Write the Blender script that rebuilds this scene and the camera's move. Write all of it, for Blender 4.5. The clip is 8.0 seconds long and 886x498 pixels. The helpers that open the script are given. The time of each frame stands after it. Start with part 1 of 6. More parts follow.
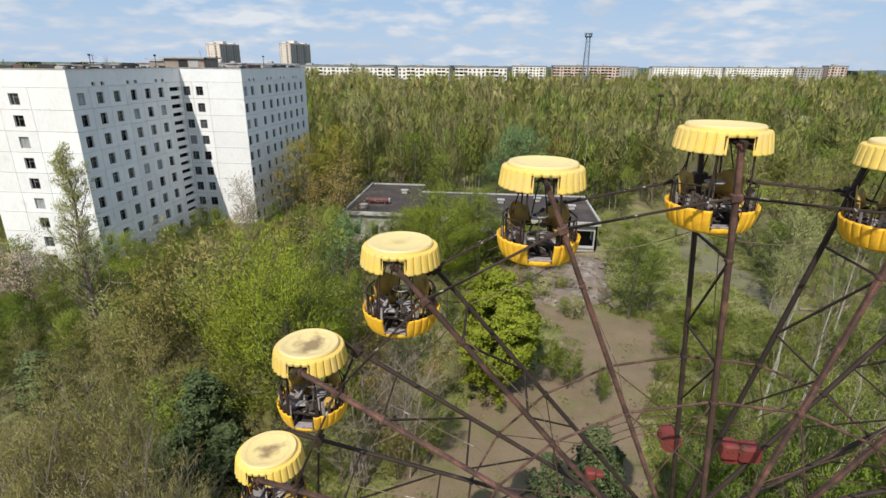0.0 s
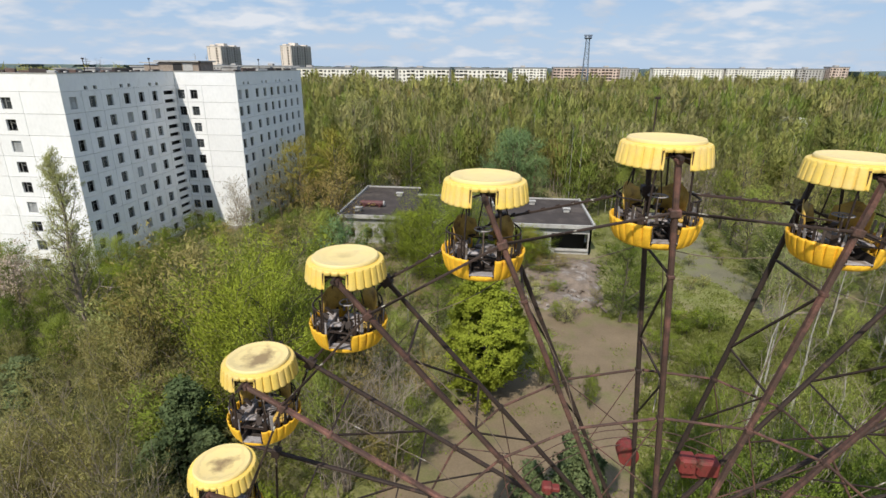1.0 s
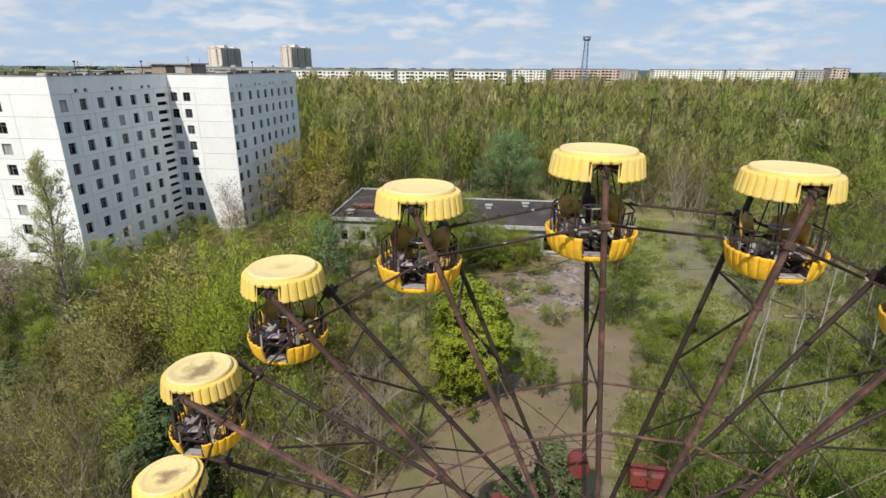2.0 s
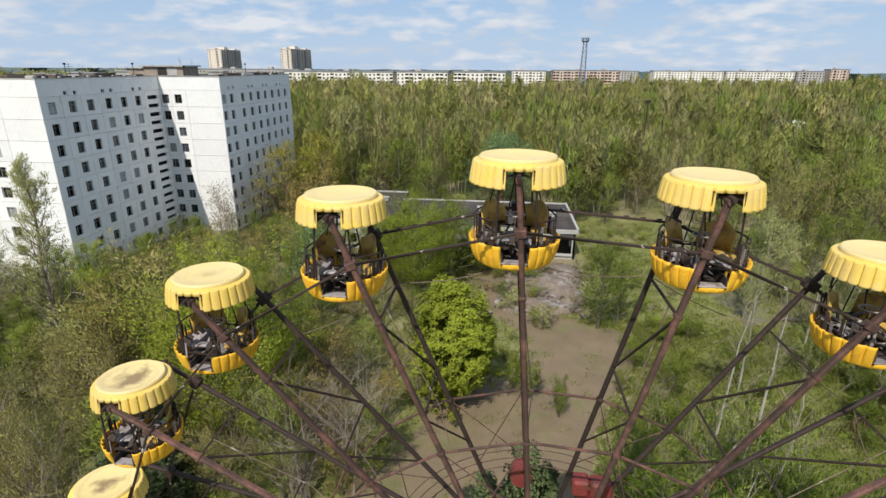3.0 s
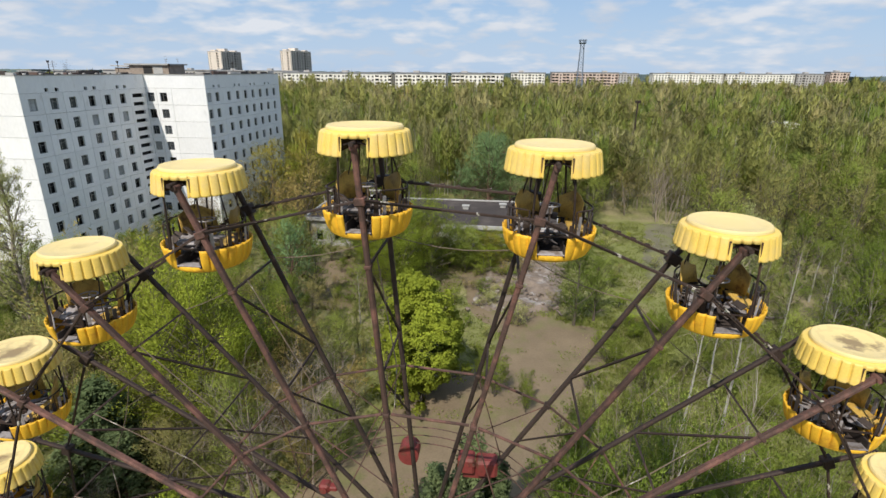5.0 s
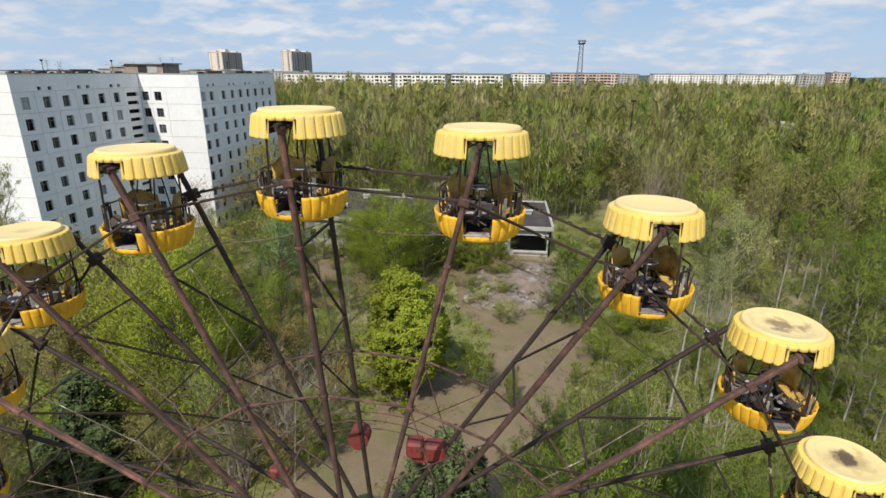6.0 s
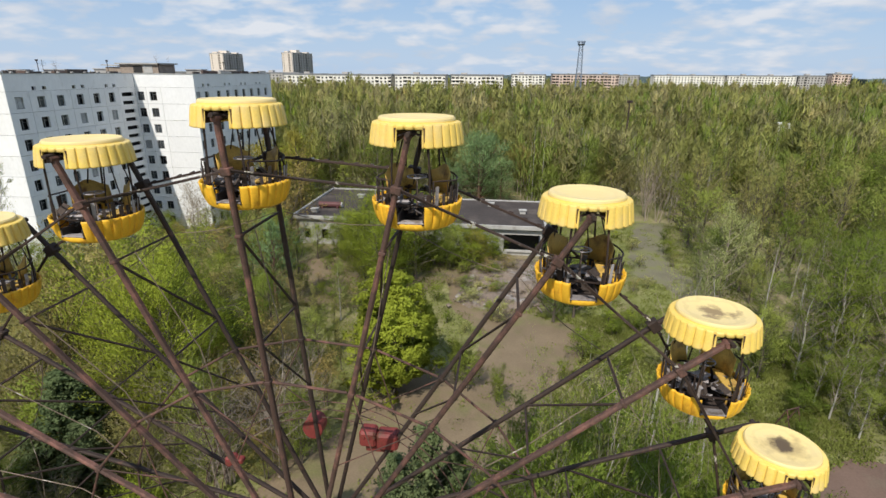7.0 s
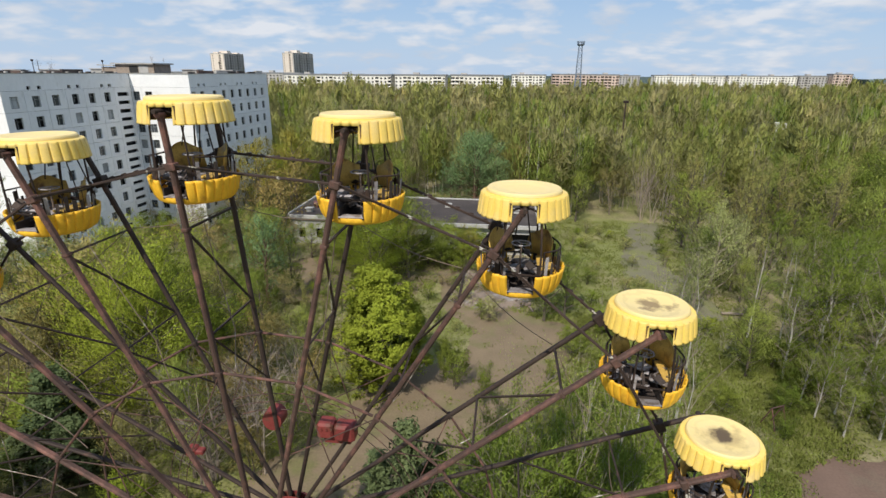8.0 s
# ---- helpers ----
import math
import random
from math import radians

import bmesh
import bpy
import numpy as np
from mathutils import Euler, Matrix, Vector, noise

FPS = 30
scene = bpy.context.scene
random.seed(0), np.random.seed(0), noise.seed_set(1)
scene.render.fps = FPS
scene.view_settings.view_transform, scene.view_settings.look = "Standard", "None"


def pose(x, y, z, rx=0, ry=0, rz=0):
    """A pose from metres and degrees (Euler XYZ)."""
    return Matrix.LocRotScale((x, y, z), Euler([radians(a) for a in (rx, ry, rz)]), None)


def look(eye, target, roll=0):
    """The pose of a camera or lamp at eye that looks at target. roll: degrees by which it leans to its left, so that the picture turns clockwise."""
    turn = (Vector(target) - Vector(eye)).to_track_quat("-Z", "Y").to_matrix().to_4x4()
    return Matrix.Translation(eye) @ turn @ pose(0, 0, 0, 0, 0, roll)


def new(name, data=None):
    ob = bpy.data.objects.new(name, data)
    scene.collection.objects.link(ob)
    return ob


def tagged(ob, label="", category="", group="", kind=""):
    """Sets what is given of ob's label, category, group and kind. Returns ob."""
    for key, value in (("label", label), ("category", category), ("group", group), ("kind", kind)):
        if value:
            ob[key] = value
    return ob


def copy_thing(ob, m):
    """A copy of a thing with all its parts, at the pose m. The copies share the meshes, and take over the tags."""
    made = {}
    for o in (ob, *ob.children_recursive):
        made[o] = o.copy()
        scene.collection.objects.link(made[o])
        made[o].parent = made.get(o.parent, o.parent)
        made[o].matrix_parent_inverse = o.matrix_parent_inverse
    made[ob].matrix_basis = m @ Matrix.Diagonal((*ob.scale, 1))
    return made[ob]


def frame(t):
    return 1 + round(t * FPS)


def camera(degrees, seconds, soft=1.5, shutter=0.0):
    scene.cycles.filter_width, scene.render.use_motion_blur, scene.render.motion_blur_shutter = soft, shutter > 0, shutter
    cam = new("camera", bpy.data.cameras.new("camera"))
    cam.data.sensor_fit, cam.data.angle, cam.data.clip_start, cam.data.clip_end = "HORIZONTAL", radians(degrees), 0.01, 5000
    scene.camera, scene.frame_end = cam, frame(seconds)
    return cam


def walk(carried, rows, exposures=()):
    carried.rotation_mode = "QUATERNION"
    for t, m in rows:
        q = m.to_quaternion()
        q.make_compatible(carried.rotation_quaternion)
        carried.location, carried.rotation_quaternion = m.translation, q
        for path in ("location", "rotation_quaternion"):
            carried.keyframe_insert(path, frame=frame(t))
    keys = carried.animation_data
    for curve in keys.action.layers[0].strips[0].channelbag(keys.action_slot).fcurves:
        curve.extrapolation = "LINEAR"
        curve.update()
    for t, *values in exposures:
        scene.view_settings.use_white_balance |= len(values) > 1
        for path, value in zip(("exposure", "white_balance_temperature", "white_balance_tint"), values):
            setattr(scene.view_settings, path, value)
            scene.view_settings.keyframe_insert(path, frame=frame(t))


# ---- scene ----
cam = camera(79.9, 8.0)
PATH = [
    (0, (0.61, -0.467, 28.188), (0.43, 1.411, 27.524), 0.6),
    (0.5, (1.183, -0.313, 28.295), (0.999, 1.566, 27.634), 0.5),
    (1, (1.845, -0.127, 28.417), (1.658, 1.752, 27.758), 0.5),
    (1.5, (2.491, 0.039, 28.504), (2.302, 1.919, 27.847), 0.5),
    (3, (4.781, 0.592, 28.666), (4.585, 2.473, 28.016), 0.4),
    (3.5, (5.542, 0.683, 28.623), (5.345, 2.565, 27.975), 0.5),
    (4, (6.331, 0.723, 28.452), (6.133, 2.605, 27.806), 0.5),
    (4.5, (7.047, 0.685, 28.275), (6.847, 2.568, 27.631), 0.5),
    (6, (9.155, 0.556, 27.812), (8.947, 2.44, 27.173), 0.5),
    (6.5, (9.784, 0.493, 27.695), (9.574, 2.377, 27.058), 0.5),
    (7, (10.463, 0.429, 27.639), (10.249, 2.314, 27.004), 0.5),
    (7.5, (11.076, 0.361, 27.622), (10.86, 2.246, 26.987), 0.5),
    (8, (11.696, 0.287, 27.604), (11.477, 2.171, 26.97), 0.5),
]
walk(cam, [(t, look(eye, target, roll)) for t, eye, target, roll in PATH])

# ---- world, sun ----
SUN_EL, SUN_AZ = radians(50), radians(195)
world = bpy.data.worlds.new("sky")
scene.world = world
world.use_nodes = True
wn, wl = world.node_tree.nodes, world.node_tree.links
wn.clear()
w_out = wn.new("ShaderNodeOutputWorld")
w_bg = wn.new("ShaderNodeBackground")
w_bg.inputs["Strength"].default_value = 0.13
w_sky = wn.new("ShaderNodeTexSky")
w_sky.sky_type = "NISHITA"
w_sky.sun_disc = False
w_sky.sun_elevation, w_sky.sun_rotation = SUN_EL, SUN_AZ
w_sky.air_density, w_sky.dust_density, w_sky.ozone_density = 1.0, 1.2, 1.5
w_co = wn.new("ShaderNodeTexCoord")
w_sep = wn.new("ShaderNodeSeparateXYZ")
wl.new(w_co.outputs["Generated"], w_sep.inputs[0])
# cloud layer: the view direction cast on a flat sheet overhead
w_h = wn.new("ShaderNodeMath"); w_h.operation = "MAXIMUM"; w_h.inputs[1].default_value = 0.0
w_h2 = wn.new("ShaderNodeMath"); w_h2.operation = "ADD"; w_h2.inputs[1].default_value = 0.26
wl.new(w_sep.outputs["Z"], w_h.inputs[0]); wl.new(w_h.outputs[0], w_h2.inputs[0])
w_dx = wn.new("ShaderNodeMath"); w_dx.operation = "DIVIDE"
w_dy = wn.new("ShaderNodeMath"); w_dy.operation = "DIVIDE"
wl.new(w_sep.outputs["X"], w_dx.inputs[0]); wl.new(w_h2.outputs[0], w_dx.inputs[1])
wl.new(w_sep.outputs["Y"], w_dy.inputs[0]); wl.new(w_h2.outputs[0], w_dy.inputs[1])
w_cmb = wn.new("ShaderNodeCombineXYZ")
wl.new(w_dx.outputs[0], w_cmb.inputs[0]); wl.new(w_dy.outputs[0], w_cmb.inputs[1])
w_n1 = wn.new("ShaderNodeTexNoise")
w_n1.inputs["Scale"].default_value, w_n1.inputs["Detail"].default_value, w_n1.inputs["Roughness"].default_value = 5.2, 6.0, 0.52
wl.new(w_cmb.outputs[0], w_n1.inputs["Vector"])
w_n2 = wn.new("ShaderNodeTexNoise")
w_n2.inputs["Scale"].default_value, w_n2.inputs["Detail"].default_value = 1.3, 4.0
wl.new(w_cmb.outputs[0], w_n2.inputs["Vector"])
# the cover thickens and thins over wide stretches
w_cov = wn.new("ShaderNodeMath"); w_cov.operation = "MULTIPLY_ADD"; w_cov.inputs[1].default_value = 0.55
wl.new(w_n2.outputs[0], w_cov.inputs[0]); wl.new(w_n1.outputs[0], w_cov.inputs[2])
w_ramp = wn.new("ShaderNodeValToRGB")
w_ramp.color_ramp.elements[0].position, w_ramp.color_ramp.elements[1].position = 0.71, 0.95
wl.new(w_cov.outputs[0], w_ramp.inputs[0])
w_tone = wn.new("ShaderNodeValToRGB")
w_tone.color_ramp.elements[0].position, w_tone.color_ramp.elements[0].color = 0.35, (3.9, 4.4, 5.2, 1)
w_tone.color_ramp.elements[1].position, w_tone.color_ramp.elements[1].color = 0.65, (5.7, 6.0, 6.5, 1)
wl.new(w_n2.outputs[0], w_tone.inputs[0])
w_mix = wn.new("ShaderNodeMix"); w_mix.data_type = "RGBA"
wl.new(w_ramp.outputs[0], w_mix.inputs[0])
# thin haze over the blue, thicker towards the horizon
w_haze = wn.new("ShaderNodeMix"); w_haze.data_type = "RGBA"
w_hz = wn.new("ShaderNodeMapRange")
w_hz.inputs[1].default_value, w_hz.inputs[2].default_value, w_hz.inputs[3].default_value, w_hz.inputs[4].default_value = 0.0, 0.35, 0.92, 0.70
wl.new(w_h.outputs[0], w_hz.inputs[0]); wl.new(w_hz.outputs[0], w_haze.inputs[0])
w_blue = wn.new("ShaderNodeMix"); w_blue.data_type = "RGBA"
w_blue.inputs[6].default_value, w_blue.inputs[7].default_value = (3.7, 4.8, 6.3, 1), (2.3, 3.7, 5.8, 1)
w_bz = wn.new("ShaderNodeMapRange"); w_bz.inputs[1].default_value, w_bz.inputs[2].default_value = 0.02, 0.16
wl.new(w_h.outputs[0], w_bz.inputs[0]); wl.new(w_bz.outputs[0], w_blue.inputs[0])
wl.new(w_sky.outputs[0], w_haze.inputs[6]); wl.new(w_blue.outputs[2], w_haze.inputs[7])
wl.new(w_haze.outputs[2], w_mix.inputs[6]); wl.new(w_tone.outputs[0], w_mix.inputs[7])
wl.new(w_mix.outputs[2], w_bg.inputs["Color"])
wl.new(w_bg.outputs[0], w_out.inputs[0])

sun_dir = Vector((math.sin(SUN_AZ) * math.cos(SUN_EL), math.cos(SUN_AZ) * math.cos(SUN_EL), math.sin(SUN_EL)))
sun_data = bpy.data.lights.new("sun", "SUN")
sun_data.energy, sun_data.angle, sun_data.color = 4.65, radians(0.53), (1.0, 0.94, 0.84)
sun = new("sun", sun_data)
sun.matrix_world = look(sun_dir * 200, (0, 0, 0))

# ---- materials ----


def material(name, base, rough=0.8, metal=0.0, vary=0.25, scale=3.0, fine=40.0, bump=0.15, second=None, mask=(0.5, 0.65), mask_scale=1.5,
             per_object=0.0, space="Object", stretch=(1, 1, 1), spec=0.3):
    """A surface with tone at two scales, an optional second colour in worn patches, and fine relief."""
    m = bpy.data.materials.new(name)
    m.use_nodes = True
    n, l = m.node_tree.nodes, m.node_tree.links
    bsdf = n["Principled BSDF"]
    bsdf.inputs["Roughness"].default_value, bsdf.inputs["Metallic"].default_value = rough, metal
    bsdf.inputs["Specular IOR Level"].default_value = spec
    co = n.new("ShaderNodeTexCoord")
    mp = n.new("ShaderNodeMapping")
    mp.inputs["Scale"].default_value = stretch
    l.new(co.outputs[space], mp.inputs[0])
    vec = mp.outputs[0]
    if per_object:
        info = n.new("ShaderNodeObjectInfo")
        off = n.new("ShaderNodeVectorMath"); off.operation = "MULTIPLY_ADD"
        l.new(info.outputs["Random"], off.inputs[0])
        off.inputs[1].default_value = (37.0, 19.0, 53.0)
        l.new(vec, off.inputs[2])
        vec = off.outputs[0]
    big = n.new("ShaderNodeTexNoise"); big.inputs["Scale"].default_value, big.inputs["Detail"].default_value = scale, 4.0
    small = n.new("ShaderNodeTexNoise"); small.inputs["Scale"].default_value, small.inputs["Detail"].default_value = fine, 3.0
    l.new(vec, big.inputs["Vector"]); l.new(vec, small.inputs["Vector"])
    add = n.new("ShaderNodeMath"); add.operation = "ADD"
    l.new(big.outputs[0], add.inputs[0]); l.new(small.outputs[0], add.inputs[1])
    tone = n.new("ShaderNodeMapRange")
    tone.inputs[1].default_value, tone.inputs[2].default_value = 0.6, 1.4
    tone.inputs[3].default_value, tone.inputs[4].default_value = 1 - vary, 1 + vary
    l.new(add.outputs[0], tone.inputs[0])
    value = tone.outputs[0]
    if per_object:
        each = n.new("ShaderNodeMapRange")
        each.inputs[3].default_value, each.inputs[4].default_value = 1 - per_object, 1 + per_object
        l.new(info.outputs["Random"], each.inputs[0])
        mul = n.new("ShaderNodeMath"); mul.operation = "MULTIPLY"
        l.new(value, mul.inputs[0]); l.new(each.outputs[0], mul.inputs[1])
        value = mul.outputs[0]
    colour = n.new("ShaderNodeRGB"); colour.outputs[0].default_value = (*base, 1)
    out = colour.outputs[0]
    if second:
        worn = n.new("ShaderNodeTexNoise"); worn.inputs["Scale"].default_value, worn.inputs["Detail"].default_value, worn.inputs["Roughness"].default_value = mask_scale, 7.0, 0.62
        l.new(vec, worn.inputs["Vector"])
        ramp = n.new("ShaderNodeMapRange")
        ramp.inputs[1].default_value, ramp.inputs[2].default_value = mask
        l.new(worn.outputs[0], ramp.inputs[0])
        mix = n.new("ShaderNodeMix"); mix.data_type = "RGBA"
        mix.inputs[7].default_value = (*second, 1)
        l.new(ramp.outputs[0], mix.inputs[0]); l.new(out, mix.inputs[6])
        out = mix.outputs[2]
    times = n.new("ShaderNodeVectorMath"); times.operation = "SCALE"
    l.new(out, times.inputs[0]); l.new(value, times.inputs["Scale"])
    l.new(times.outputs[0], bsdf.inputs["Base Color"])
    if bump:
        bp = n.new("ShaderNodeBump"); bp.inputs["Strength"].default_value, bp.inputs["Distance"].default_value = bump, 0.02
        l.new(add.outputs[0], bp.inputs["Height"])
        l.new(bp.outputs[0], bsdf.inputs["Normal"])
    return m


def leaf_material(name, dark, light, through_part=0.36):
    """Leaves: each its own tone between two greens, each tree a shift of its own, some light passing through."""
    m = bpy.data.materials.new(name)
    m.use_nodes = True
    n, l = m.node_tree.nodes, m.node_tree.links
    n.clear()
    o = n.new("ShaderNodeOutputMaterial")
    geo = n.new("ShaderNodeNewGeometry")
    info = n.new("ShaderNodeObjectInfo")
    mix = n.new("ShaderNodeMix"); mix.data_type = "RGBA"
    mix.inputs[6].default_value, mix.inputs[7].default_value = (*dark, 1), (*light, 1)
    l.new(geo.outputs["Random Per Island"], mix.inputs[0])
    hsv = n.new("ShaderNodeHueSaturation")
    hue = n.new("ShaderNodeMapRange"); hue.inputs[3].default_value, hue.inputs[4].default_value = 0.49, 0.515
    val = n.new("ShaderNodeMapRange"); val.inputs[3].default_value, val.inputs[4].default_value = 1.2, 0.8
    l.new(info.outputs["Random"], hue.inputs[0]); l.new(info.outputs["Random"], val.inputs[0])
    l.new(hue.outputs[0], hsv.inputs["Hue"]); l.new(val.outputs[0], hsv.inputs["Value"])
    # crowns differ in tone from one to the next, and a little within one crown
    co = n.new("ShaderNodeTexCoord")
    mp = n.new("ShaderNodeMapping"); mp.inputs["Scale"].default_value = (1, 1, 0.22)
    patch = n.new("ShaderNodeTexNoise"); patch.inputs["Scale"].default_value, patch.inputs["Detail"].default_value = 0.21, 1.5
    l.new(co.outputs["Object"], mp.inputs[0]); l.new(mp.outputs[0], patch.inputs["Vector"])
    tone = n.new("ShaderNodeMapRange")
    tone.inputs[1].default_value, tone.inputs[2].default_value, tone.inputs[3].default_value, tone.inputs[4].default_value = 0.34, 0.66, 0.80, 1.20
    l.new(patch.outputs[0], tone.inputs[0])
    toned = n.new("ShaderNodeVectorMath"); toned.operation = "SCALE"
    l.new(mix.outputs[2], toned.inputs[0]); l.new(tone.outputs[0], toned.inputs["Scale"])
    l.new(toned.outputs[0], hsv.inputs["Color"])
    dif = n.new("ShaderNodeBsdfDiffuse")
    tra = n.new("ShaderNodeBsdfTranslucent")
    # shading normals bent towards the round of clump and crown, for soft volume shading
    grown = n.new("ShaderNodeAttribute"); grown.attribute_name = "grown"
    turned = n.new("ShaderNodeVectorTransform"); turned.vector_type, turned.convert_from, turned.convert_to = "NORMAL", "OBJECT", "WORLD"
    l.new(grown.outputs["Vector"], turned.inputs[0])
    lean = n.new("ShaderNodeVectorMath"); lean.operation = "MULTIPLY_ADD"
    lean.inputs[1].default_value = (0.18, 0.18, 0.18)
    unit = n.new("ShaderNodeVectorMath"); unit.operation = "NORMALIZE"
    l.new(geo.outputs["Normal"], lean.inputs[0]); l.new(turned.outputs[0], lean.inputs[2]); l.new(lean.outputs[0], unit.inputs[0])
    l.new(unit.outputs[0], dif.inputs["Normal"])
    l.new(hsv.outputs[0], dif.inputs[0]); l.new(hsv.outputs[0], tra.inputs[0])
    both = n.new("ShaderNodeMixShader"); both.inputs[0].default_value = through_part
    l.new(dif.outputs[0], both.inputs[1]); l.new(tra.outputs[0], both.inputs[2])
    l.new(both.outputs[0], o.inputs[0])
    return m


YELLOW_ROOF = material("faded_yellow_paint", (0.74, 0.53, 0.122), 0.5, vary=0.10, scale=1.3, fine=24, bump=0.08, second=(0.68, 0.505, 0.205), mask=(0.45, 0.7), mask_scale=1.6, per_object=0.05)
YELLOW_BODY = material("orange_yellow_paint", (0.76, 0.425, 0.032), 0.5, vary=0.16, scale=2.0, fine=30, bump=0.08, second=(0.55, 0.25, 0.03), mask=(0.56, 0.72), mask_scale=3.0, per_object=0.08)
OCHRE = material("ochre_seat_paint", (0.52, 0.33, 0.075), 0.6, vary=0.25, scale=3, second=(0.16, 0.08, 0.03), mask=(0.5, 0.7), mask_scale=4, per_object=0.2)
RUST = material("rusty_brown_steel", (0.074, 0.044, 0.035), 0.75, metal=0.15, vary=0.35, scale=1.4, fine=30, bump=0.3, second=(0.175, 0.085, 0.066), mask=(0.47, 0.66), mask_scale=2.4, per_object=0.2)
RUST_DARK = material("dark_rusted_steel", (0.040, 0.027, 0.022), 0.7, metal=0.2, vary=0.35, scale=2, fine=30, bump=0.3, second=(0.10, 0.055, 0.04), mask=(0.58, 0.72), mask_scale=3, per_object=0.2)
RIM = material("flaking_dark_rim_paint", (0.048, 0.031, 0.025), 0.7, metal=0.15, vary=0.35, scale=2, fine=30, bump=0.3, second=(0.46, 0.43, 0.37), mask=(0.605, 0.635), mask_scale=2.6, per_object=0.2)
RUST_PALE = material("pale_flaking_cable", (0.16, 0.12, 0.09), 0.8, vary=0.3, scale=2, second=(0.5, 0.46, 0.4), mask=(0.6, 0.66), mask_scale=1.5, per_object=0.3)
RED_PAINT = material("worn_red_paint", (0.17, 0.032, 0.028), 0.6, vary=0.3, scale=2, fine=25, second=(0.10, 0.045, 0.03), mask=(0.52, 0.66), mask_scale=3)
INNER_BROWN = material("brown_roof_lining", (0.085, 0.048, 0.03), 0.85, vary=0.3, scale=3, per_object=0.2)
DEBRIS_PALE = material("torn_pale_lining", (0.30, 0.275, 0.275), 0.8, vary=0.35, scale=5, second=(0.14, 0.11, 0.09), mask=(0.5, 0.62), mask_scale=5, per_object=0.35)
DEBRIS_DARK = material("charred_lining", (0.055, 0.042, 0.036), 0.9, vary=0.4, scale=5, per_object=0.35)
WHITE_PANEL = material("whitewashed_concrete", (0.765, 0.76, 0.75), 0.85, vary=0.07, scale=0.35, fine=3, bump=0.05, second=(0.58, 0.565, 0.53), mask=(0.60, 0.80), mask_scale=0.55, per_object=0.035, stretch=(1, 1, 0.55))
# near-black colour that stands for the shade of unlit rooms
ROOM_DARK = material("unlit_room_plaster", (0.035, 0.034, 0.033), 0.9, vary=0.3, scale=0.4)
FRAME_GREY = material("weathered_window_wood", (0.30, 0.30, 0.29), 0.8, vary=0.25, per_object=0.3)
# opaque glass, the dark of the room behind put into its colour
PANE_DARK = material("dusty_window_glass", (0.045, 0.05, 0.055), 0.15, vary=0.4, scale=0.8, per_object=0.5, spec=0.5, bump=0.0)
PANE_BOARD = material("greyed_window_board", (0.36, 0.37, 0.37), 0.8, vary=0.2, per_object=0.25)
BITUMEN = material("weathered_bitumen_roof", (0.055, 0.045, 0.042), 0.9, vary=0.3, scale=0.2, fine=4, second=(0.10, 0.082, 0.072), mask=(0.5, 0.7), mask_scale=0.3)
ROOF_RUST = material("reddish_brown_roofing", (0.13, 0.088, 0.074), 0.9, vary=0.3, scale=0.5, fine=5, second=(0.10, 0.075, 0.065), mask=(0.5, 0.66), mask_scale=0.8)
BRICK_BROWN = material("brown_brick", (0.29, 0.235, 0.19), 0.9, vary=0.3, scale=1, fine=8, second=(0.34, 0.28, 0.22), mask=(0.5, 0.7), mask_scale=0.8)
CONCRETE = material("grey_concrete", (0.40, 0.39, 0.37), 0.9, vary=0.2, scale=0.5, fine=6, second=(0.24, 0.22, 0.2), mask=(0.5, 0.7), mask_scale=0.6)
PALE_FAR = material("sunlit_far_concrete", (0.76, 0.73, 0.66), 0.9, vary=0.12, scale=0.06, fine=0.5, per_object=0.05)
PINK_FAR = material("pinkish_far_concrete", (0.60, 0.48, 0.41), 0.9, vary=0.12, scale=0.06, fine=0.5)
# beige with the sun in its tone, for tower end walls and roof boxes
TOWER_PALE = material("beige_tower_concrete", (0.66, 0.58, 0.50), 0.9, vary=0.12, scale=0.08, fine=0.6, per_object=0.06)
ROOF_FAR = material("grey_far_roofing", (0.22, 0.225, 0.235), 0.9, vary=0.15, scale=0.06, fine=0.5)
GREY_FAR = material("greyish_far_concrete", (0.42, 0.40, 0.38), 0.9, vary=0.15, scale=0.06, fine=0.5)
STEEL_BLUE = material("grey_blue_steel", (0.20, 0.24, 0.30), 0.5, metal=0.4, vary=0.2, scale=0.5)
TANK_RED = material("maroon_tank_paint", (0.11, 0.045, 0.045), 0.6, vary=0.3, scale=1)
BARK = material("grey_brown_bark", (0.11, 0.09, 0.07), 0.9, vary=0.3, scale=3, fine=20, bump=0.3, stretch=(1, 1, 0.25), per_object=0.2)
BARK_BIRCH = material("white_birch_bark", (0.38, 0.36, 0.31), 0.8, vary=0.15, scale=3, second=(0.10, 0.09, 0.08), mask=(0.58, 0.64), mask_scale=4, stretch=(1, 1, 0.6), per_object=0.1)
TWIG = material("pale_bare_twigs", (0.25, 0.205, 0.165), 0.9, vary=0.25, per_object=0.2)
BARK_PINE = material("reddish_pine_bark", (0.14, 0.085, 0.06), 0.9, vary=0.3, stretch=(1, 1, 0.3))
# blue-green dulled so that the colour carries the haze of distance
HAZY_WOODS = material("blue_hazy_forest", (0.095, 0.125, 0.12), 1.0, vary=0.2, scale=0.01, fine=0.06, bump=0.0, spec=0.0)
GROUND = material("spring_grass_and_litter", (0.17, 0.175, 0.06), 0.95, vary=0.45, scale=0.12, fine=2.5, bump=0.4, second=(0.24, 0.20, 0.12), mask=(0.44, 0.62), mask_scale=0.07)
